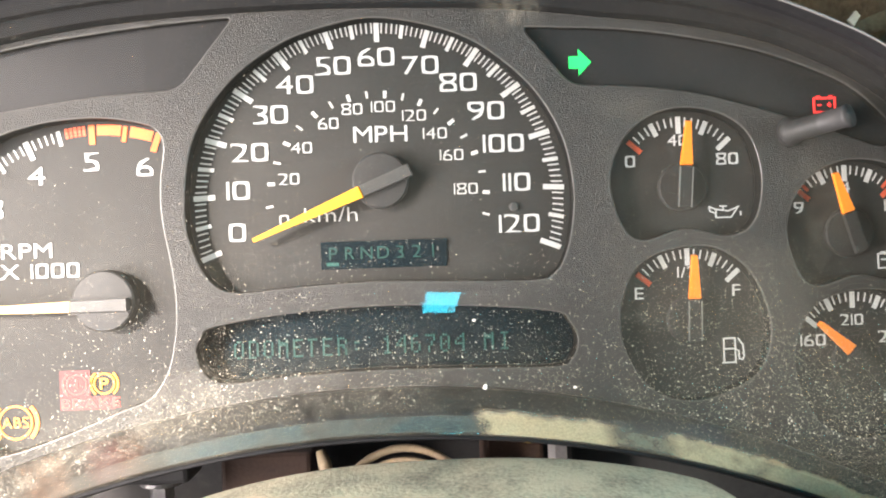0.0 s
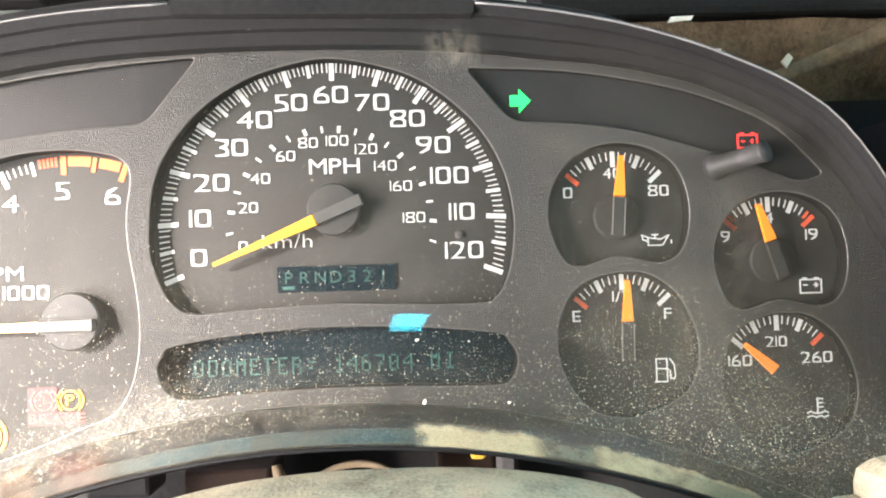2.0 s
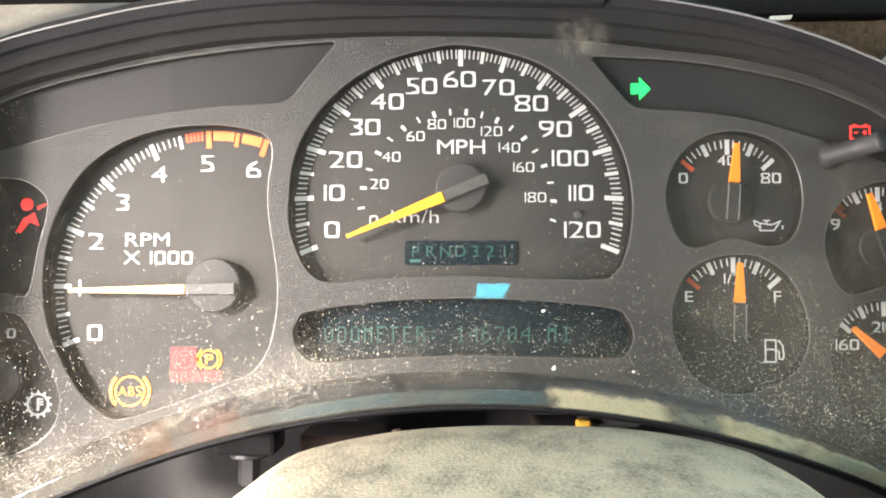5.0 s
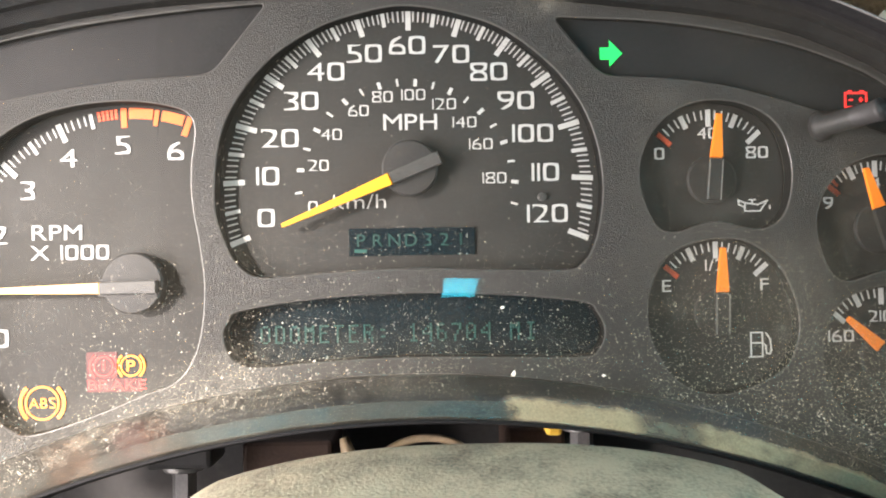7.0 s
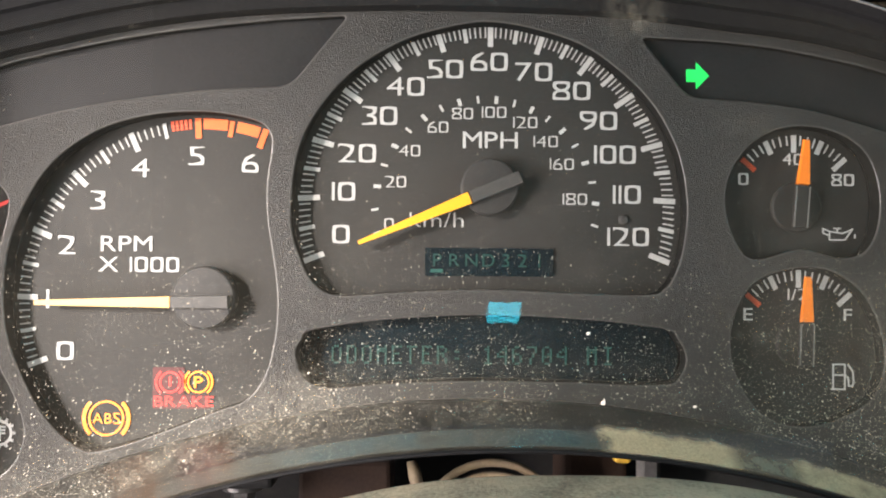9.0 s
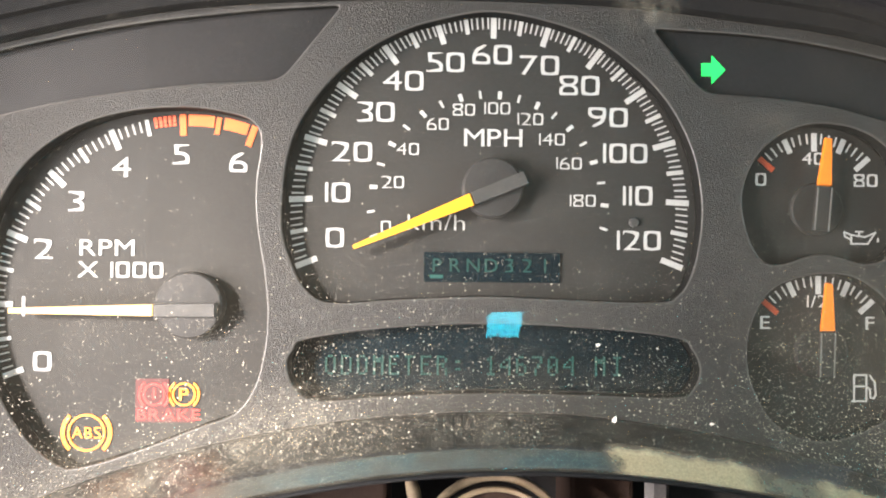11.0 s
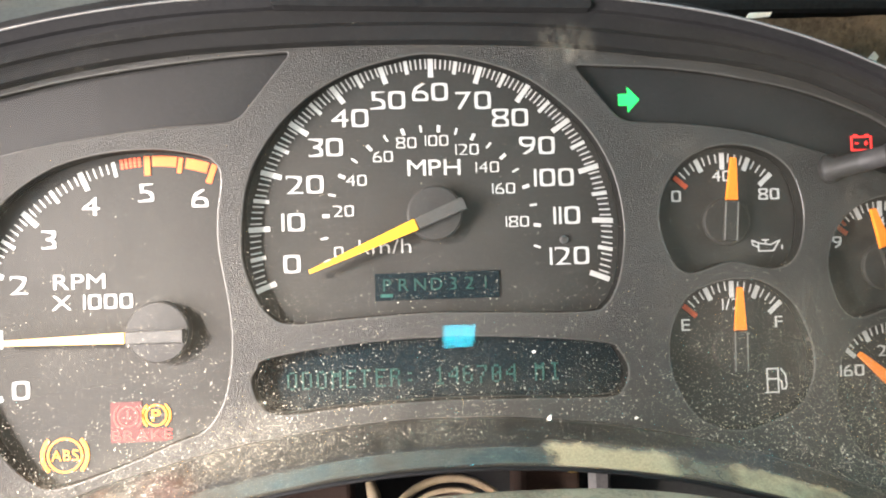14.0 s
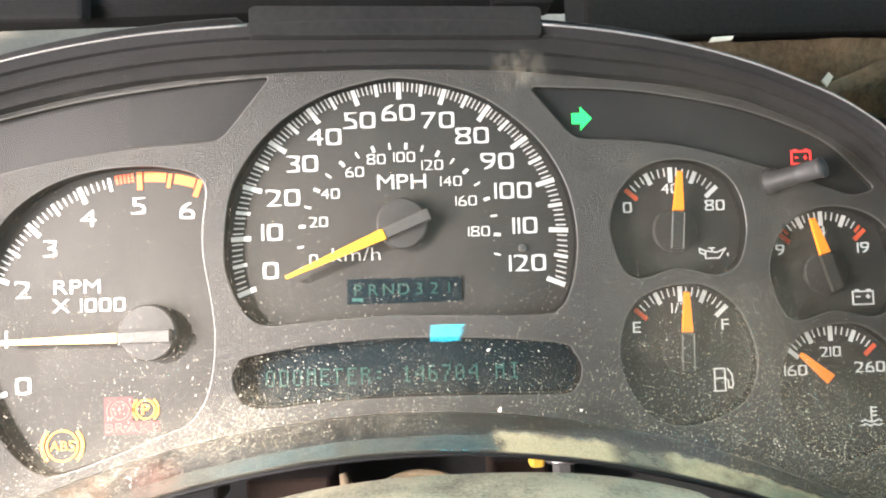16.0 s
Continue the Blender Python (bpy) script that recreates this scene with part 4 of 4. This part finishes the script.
# steering lock ring and its tie
lock = thing("steering_lock_ring", Vector((0.005, 0.03, 0.96)), "tan metal steering lock ring with a plastic tie", "steering lock")
arc = [Vector((0.004 + 0.027 * math.cos(radians(a)), 0.026, 0.9685 + 0.027 * math.sin(radians(a)))) for a in range(0, 181, 10)]
part("outer_ring", tube(arc, 0.0016, 10), TANMETAL, lock, "", True)
arc = [Vector((0.004 + 0.0235 * math.cos(radians(a)), 0.022, 0.9685 + 0.0235 * math.sin(radians(a)))) for a in range(0, 181, 10)]
part("inner_ring", tube(arc, 0.0011, 8), TANMETAL, lock, "", True)
bm = disc(0, 0, 22.5, -3, 3, 36, 1.0)
for v in bm.verts:
    v.co = v.co - W(0, 0, 0) + Vector((0.004, 0.03, 0.9685))
part("barrel", bm, RUST, lock, "rusty brown barrel", True)
part("tie", tube([(-0.036, 0.012, 0.972), (-0.03, 0.010, 0.981), (-0.0245, 0.012, 0.989), (-0.0255, 0.012, 0.994), (-0.027, 0.013, 0.999)], [0.0022, 0.0024, 0.0026, 0.0026, 0.0018], 10), TANMETAL, lock, "pale plastic tie", True)
alone("yellow_connector", box(0.0510, 0.0575, 0.026, 0.034, 0.9950, 1.0005, 0.0015), YELLOW, "small yellow wiring connector under the cluster", "connector", at=(0.055, 0.03, 0.995))
def upright(x, y, z0, z1, r, n, bevel):
    """A short upright cylinder or hexagon with a bevelled lower edge, in world metres."""
    bm = bmesh.new()
    rings = [[bm.verts.new((x + rr * math.cos(2 * math.pi * k / n), y + rr * math.sin(2 * math.pi * k / n), zz)) for k in range(n)] for rr, zz in ((r - bevel, z0), (r, z0 + bevel), (r, z1))]
    for a, b in zip(rings, rings[1:]):
        for k in range(n):
            bm.faces.new((a[k], a[(k + 1) % n], b[(k + 1) % n], b[k]))
    bm.faces.new(rings[0][::-1])
    bm.faces.new(rings[-1])
    return bm


for x, y, z in ((0.0675, 0.04, 0.9945), (-0.092, 0.03, 0.984)):
    b = thing("bolt", Vector((x, y, z - 0.02)), "dull steel bolt head on a dark bracket", "bolt", "bolts under the cluster")
    part("head", upright(x, y, z - 0.012, z, 0.0048, 6, 0.0008), STEEL, b)
    part("washer", upright(x, y, z, z + 0.002, 0.0082, 24, 0.0006), STEEL, b)
    part("bracket", box(x - 0.013, x + 0.013, y - 0.009, y + 0.014, z + 0.002, z + 0.012, 0.002), DARK, b)
alone("wire_stub", tube([(0.040, 0.0, 0.975), (0.039, 0.0, 0.987), (0.0385, 0.001, 0.994)], [0.0012, 0.0012, 0.0009], 8), STEEL, "short grey wire end", "wire", at=(0.04, 0, 0.975))
alone("brown_module", box(-0.074, -0.036, 0.05, 0.09, 0.94, 0.99, 0.002), RUST, "brown relay module in the dark gap", "module", at=(-0.055, 0.07, 0.94))
alone("brown_module", box(0.038, 0.064, 0.06, 0.10, 0.94, 0.992, 0.002), RUST, "brown relay module in the dark gap", "module", at=(0.05, 0.08, 0.94))

# ---- above and behind the cluster ----
alone("dash_beam", box(0.10, 0.62, 0.10, 0.16, 1.204, 1.262, 0.004), BLACK, "dark dash beam across the opening", "beam", at=(0.3, 0.13, 1.213))
pad = thing("dash_pad", Vector((0, 0.3, 1.30)), "dark padded dash top seen from below", "dashboard pad")
rows = []
for y, z0 in ((0.30, 1.40), (0.298, 1.305), (0.305, 1.297), (0.325, 1.296), (0.34, 1.305), (0.34, 1.40)):
    rows.append([Vector((-0.7 + 0.05 * k, y, z0 - 0.016 * max(0, 0.05 - (-0.7 + 0.05 * k)))) for k in range(29)])
part("underside", sheet(rows), BLACK, pad)
part("vent_block", box(-0.31, -0.235, 0.28, 0.30, 1.283, 1.33, 0.004), BLACK, pad)
part("vent_block", box(0.07, 0.115, 0.27, 0.30, 1.285, 1.33, 0.003), BLACK, pad)
cowl = alone("cowl_panel", sheet([[Vector((-0.75 + 0.05 * k, y, z)) for k in range(20)] for y, z in ((0.36, 1.16), (0.38, 1.20), (0.43, 1.25), (0.50, 1.30), (0.58, 1.37), (0.64, 1.45))], 0.003), CREAM, "dusty tan-grey cowl panel behind the dash", "panel", at=(-0.3, 0.42, 1.16))
# brown felt behind the right shoulder
random.seed(4)
rows = []
for j in range(14):
    row = []
    for i in range(22):
        x, z = 0.13 + 0.019 * i, 1.06 + 0.0125 * j
        row.append(Vector((x, 0.155 - 0.05 * (j / 13) ** 2 + 0.006 * noise.noise(Vector((x * 40, z * 40, 2))), z)))
    rows.append(row)
alone("insulation_felt", sheet(rows, 0.004), FELT, "torn brown dusty insulation felt", "insulation", smooth=True, at=(0.3, 0.15, 1.06))
alone("bracket_strap", sheet([[Vector((0.205 + 0.012 * k, 0.085 - 0.004 * k, 1.160 + 0.0035 * k + 0.0007 * max(0, k - 3) ** 1.6 + dz * (0.6 + 0.1 * k))) for k in range(12)] for dz in (0, 0.004, 0.008, 0.010)], 0.002), RUST2, "bent tan metal bracket strap", "bracket", smooth=True, at=(0.25, 0.08, 1.16))
alone("hose", tube([(0.235 + 0.012 * k, 0.06 - 0.002 * k, 1.085 + 0.045 * math.sin(0.35 * k)) for k in range(14)], 0.022, 16), DARK, "dark corrugated hose beside the cluster", "hose", smooth=True, at=(0.28, 0.05, 1.085))
alone("dash_clip", tube([(0.105, 0.2, 1.30), (0.125, 0.17, 1.255), (0.135, 0.15, 1.222)], [0.012, 0.013, 0.010], 12), DARK, "dark plastic clip arm under the dash pad", "clip", smooth=True, at=(0.12, 0.18, 1.26))


def chip(x, y, z, a, b, tilt, label):
    bm = prism([(-a, -b), (a * 0.8, -b * 0.9), (a, b * 0.7), (-a * 0.7, b)], -0.5, 0.5, 0.2)
    for v in bm.verts:
        v.co = Matrix.Rotation(radians(tilt), 3, "Y") @ (v.co - W(0, 0, 0)) + Vector((x, y, z))
    alone("pale_chip", bm, CHIP, label, "debris", group="pale chips of debris", at=(x, y, z))


chip(0.170, 0.094, 1.200, 7, 1.4, -4, "sunlit pale chip lying on the felt")
chip(0.213, 0.07, 1.171, 3.4, 2.0, -55, "sunlit pale chip standing at the rim")
chip(0.186, 0.092, 1.183, 4, 0.8, 3, "small sunlit pale chip on the felt")
chip(0.113, 0.3, 1.272, 14, 4.0, -15, "bright pale chip at the dash edge")
chip(-0.172, 0.03, 1.172, 8, 4.0, 25, "bright pale chip beside the hood")
bm = join(box(0.160, 0.215, -0.088, -0.066, 0.960, 1.013, 0.006), box(0.148, 0.1635, -0.084, -0.068, 0.960, 1.004, 0.005), box(0.176, 0.190, -0.0895, -0.087, 0.985, 1.006, 0.001))
for v in bm.verts:
    v.co.z += 0.18 * (v.co.x - 0.17) + 0.0012 * noise.noise(v.co * 90)
alone("clip_block", bm, COVER, "pale dusty clip block under the cluster's corner", "clip", at=(0.175, -0.075, 0.96))

# ---- the cab round the camera: unseen, closes the place and shapes the light ----
alone("ground", box(-400, 400, -400, 400, -0.5, 0.0), GROUND, "dry gravel ground round the truck", "ground", "structure")
alone("cab_floor", box(-0.62, 1.10, -1.4, 0.9, 0.42, 0.47), LINER, "grey cab floor", "floor", "structure", at=(0.2, -0.2, 0.42))
alone("cab_roof", box(-0.62, 1.10, -1.4, -0.12, 1.78, 1.82), LINER, "grey cab roof liner", "ceiling", "structure", at=(0.2, -0.5, 1.78))
alone("wall_rear", join(box(-0.62, 1.10, -1.44, -1.40, 0.42, 1.4), box(-0.62, 1.10, -1.44, -1.40, 1.4, 1.82)), LINER, "grey cab rear wall", "wall", "structure", at=(0.2, -1.42, 0.42))
# unseen side; its post and low lintel are placed to bound the sunlight
alone("wall_left", join(box(-0.66, -0.62, -1.4, -0.70, 0.42, 1.82), box(-0.66, -0.62, -0.70, 0.35, 1.31, 1.82), box(-0.66, -0.62, 0.35, 0.9, 0.42, 1.2)), PAINT, "unseen dark cab side, opening cut to shape the sun", "wall", "structure", at=(-0.64, -0.3, 0.42))
alone("wall_right", join(box(1.10, 1.14, -1.4, 0.9, 0.42, 1.0), box(1.10, 1.14, -1.4, -0.82, 1.0, 1.82), box(1.10, 1.14, -0.82, 0.25, 1.72, 1.82)), PAINT, "dark cab side with an open window", "wall", "structure", at=(1.12, -0.3, 0.42))
alone("firewall", box(-0.62, 1.10, 0.86, 0.90, 0.42, 1.2), PAINT, "dark firewall below the windscreen", "wall", "structure", at=(0.2, 0.88, 0.42))


def prism_flat(points, z0, z1):
    """A flat plate over an outline in plan, in world metres, with softened lower edges."""
    bm = bmesh.new()
    c = sum((Vector(q) for q in points), Vector((0, 0))) / len(points)
    low_, up = [], []
    for q in points:
        q = Vector(q)
        e = q + (c - q).normalized() * 0.003
        low_.append(bm.verts.new((e.x, e.y, z0)))
        up.append(bm.verts.new((q.x, q.y, z1)))
    bm.faces.new(low_)
    bm.faces.new(up[::-1])
    n = len(points)
    for k in range(n):
        bm.faces.new((low_[k], low_[(k + 1) % n], up[(k + 1) % n], up[k]))
    return bm


# unseen glowing panel, added to give the blue patch reflected in the lens
refl_panel = thing("dome_lamp", Vector((0.095, -0.92, 1.775)), "unseen glowing blue panel reflected in the lens", "lamp")
part("bezel", prism_flat([(0.04, -0.78), (0.15, -0.78), (0.23, -1.34), (0.07, -1.34)], 1.766, 1.779), DARK, refl_panel)
part("diffuser", prism_flat([(0.05, -0.80), (0.14, -0.80), (0.215, -1.32), (0.085, -1.32)], 1.760, 1.768), lit("reflection_glow", (0.005, 0.55, 0.75), 9.0, (0.5, 0.6, 0.7), 8), refl_panel, "glowing blue panel face")


def flake(x, z, size, turn, label):
    """A pale flake stuck on the lens."""
    y = lens_y(x, z)
    a = radians(turn)
    pts = [(size * math.cos(a + b) * k + x, size * math.sin(a + b) * k + z) for b, k in ((0, 1), (1.2, 0.55), (2.4, 0.7), (3.6, 0.6), (4.9, 0.5))]
    alone("pale_flake", prism(pts, y - 0.9, y - 0.3, 0.1), CHIP, label, "flake", group="pale flakes on the lens", at=W(x, y, z))


flake(32.0, -70.6, 1.3, 70, "white flake stuck on the dusty lens")
flake(30.0, -50.8, 0.9, 20, "small pale flake stuck on the lens")
flake(60.5, -72.0, 0.8, 10, "small tan flake stuck on the lens")
flake(-30.5, -66.0, 0.6, 50, "small pale flake stuck on the lens")
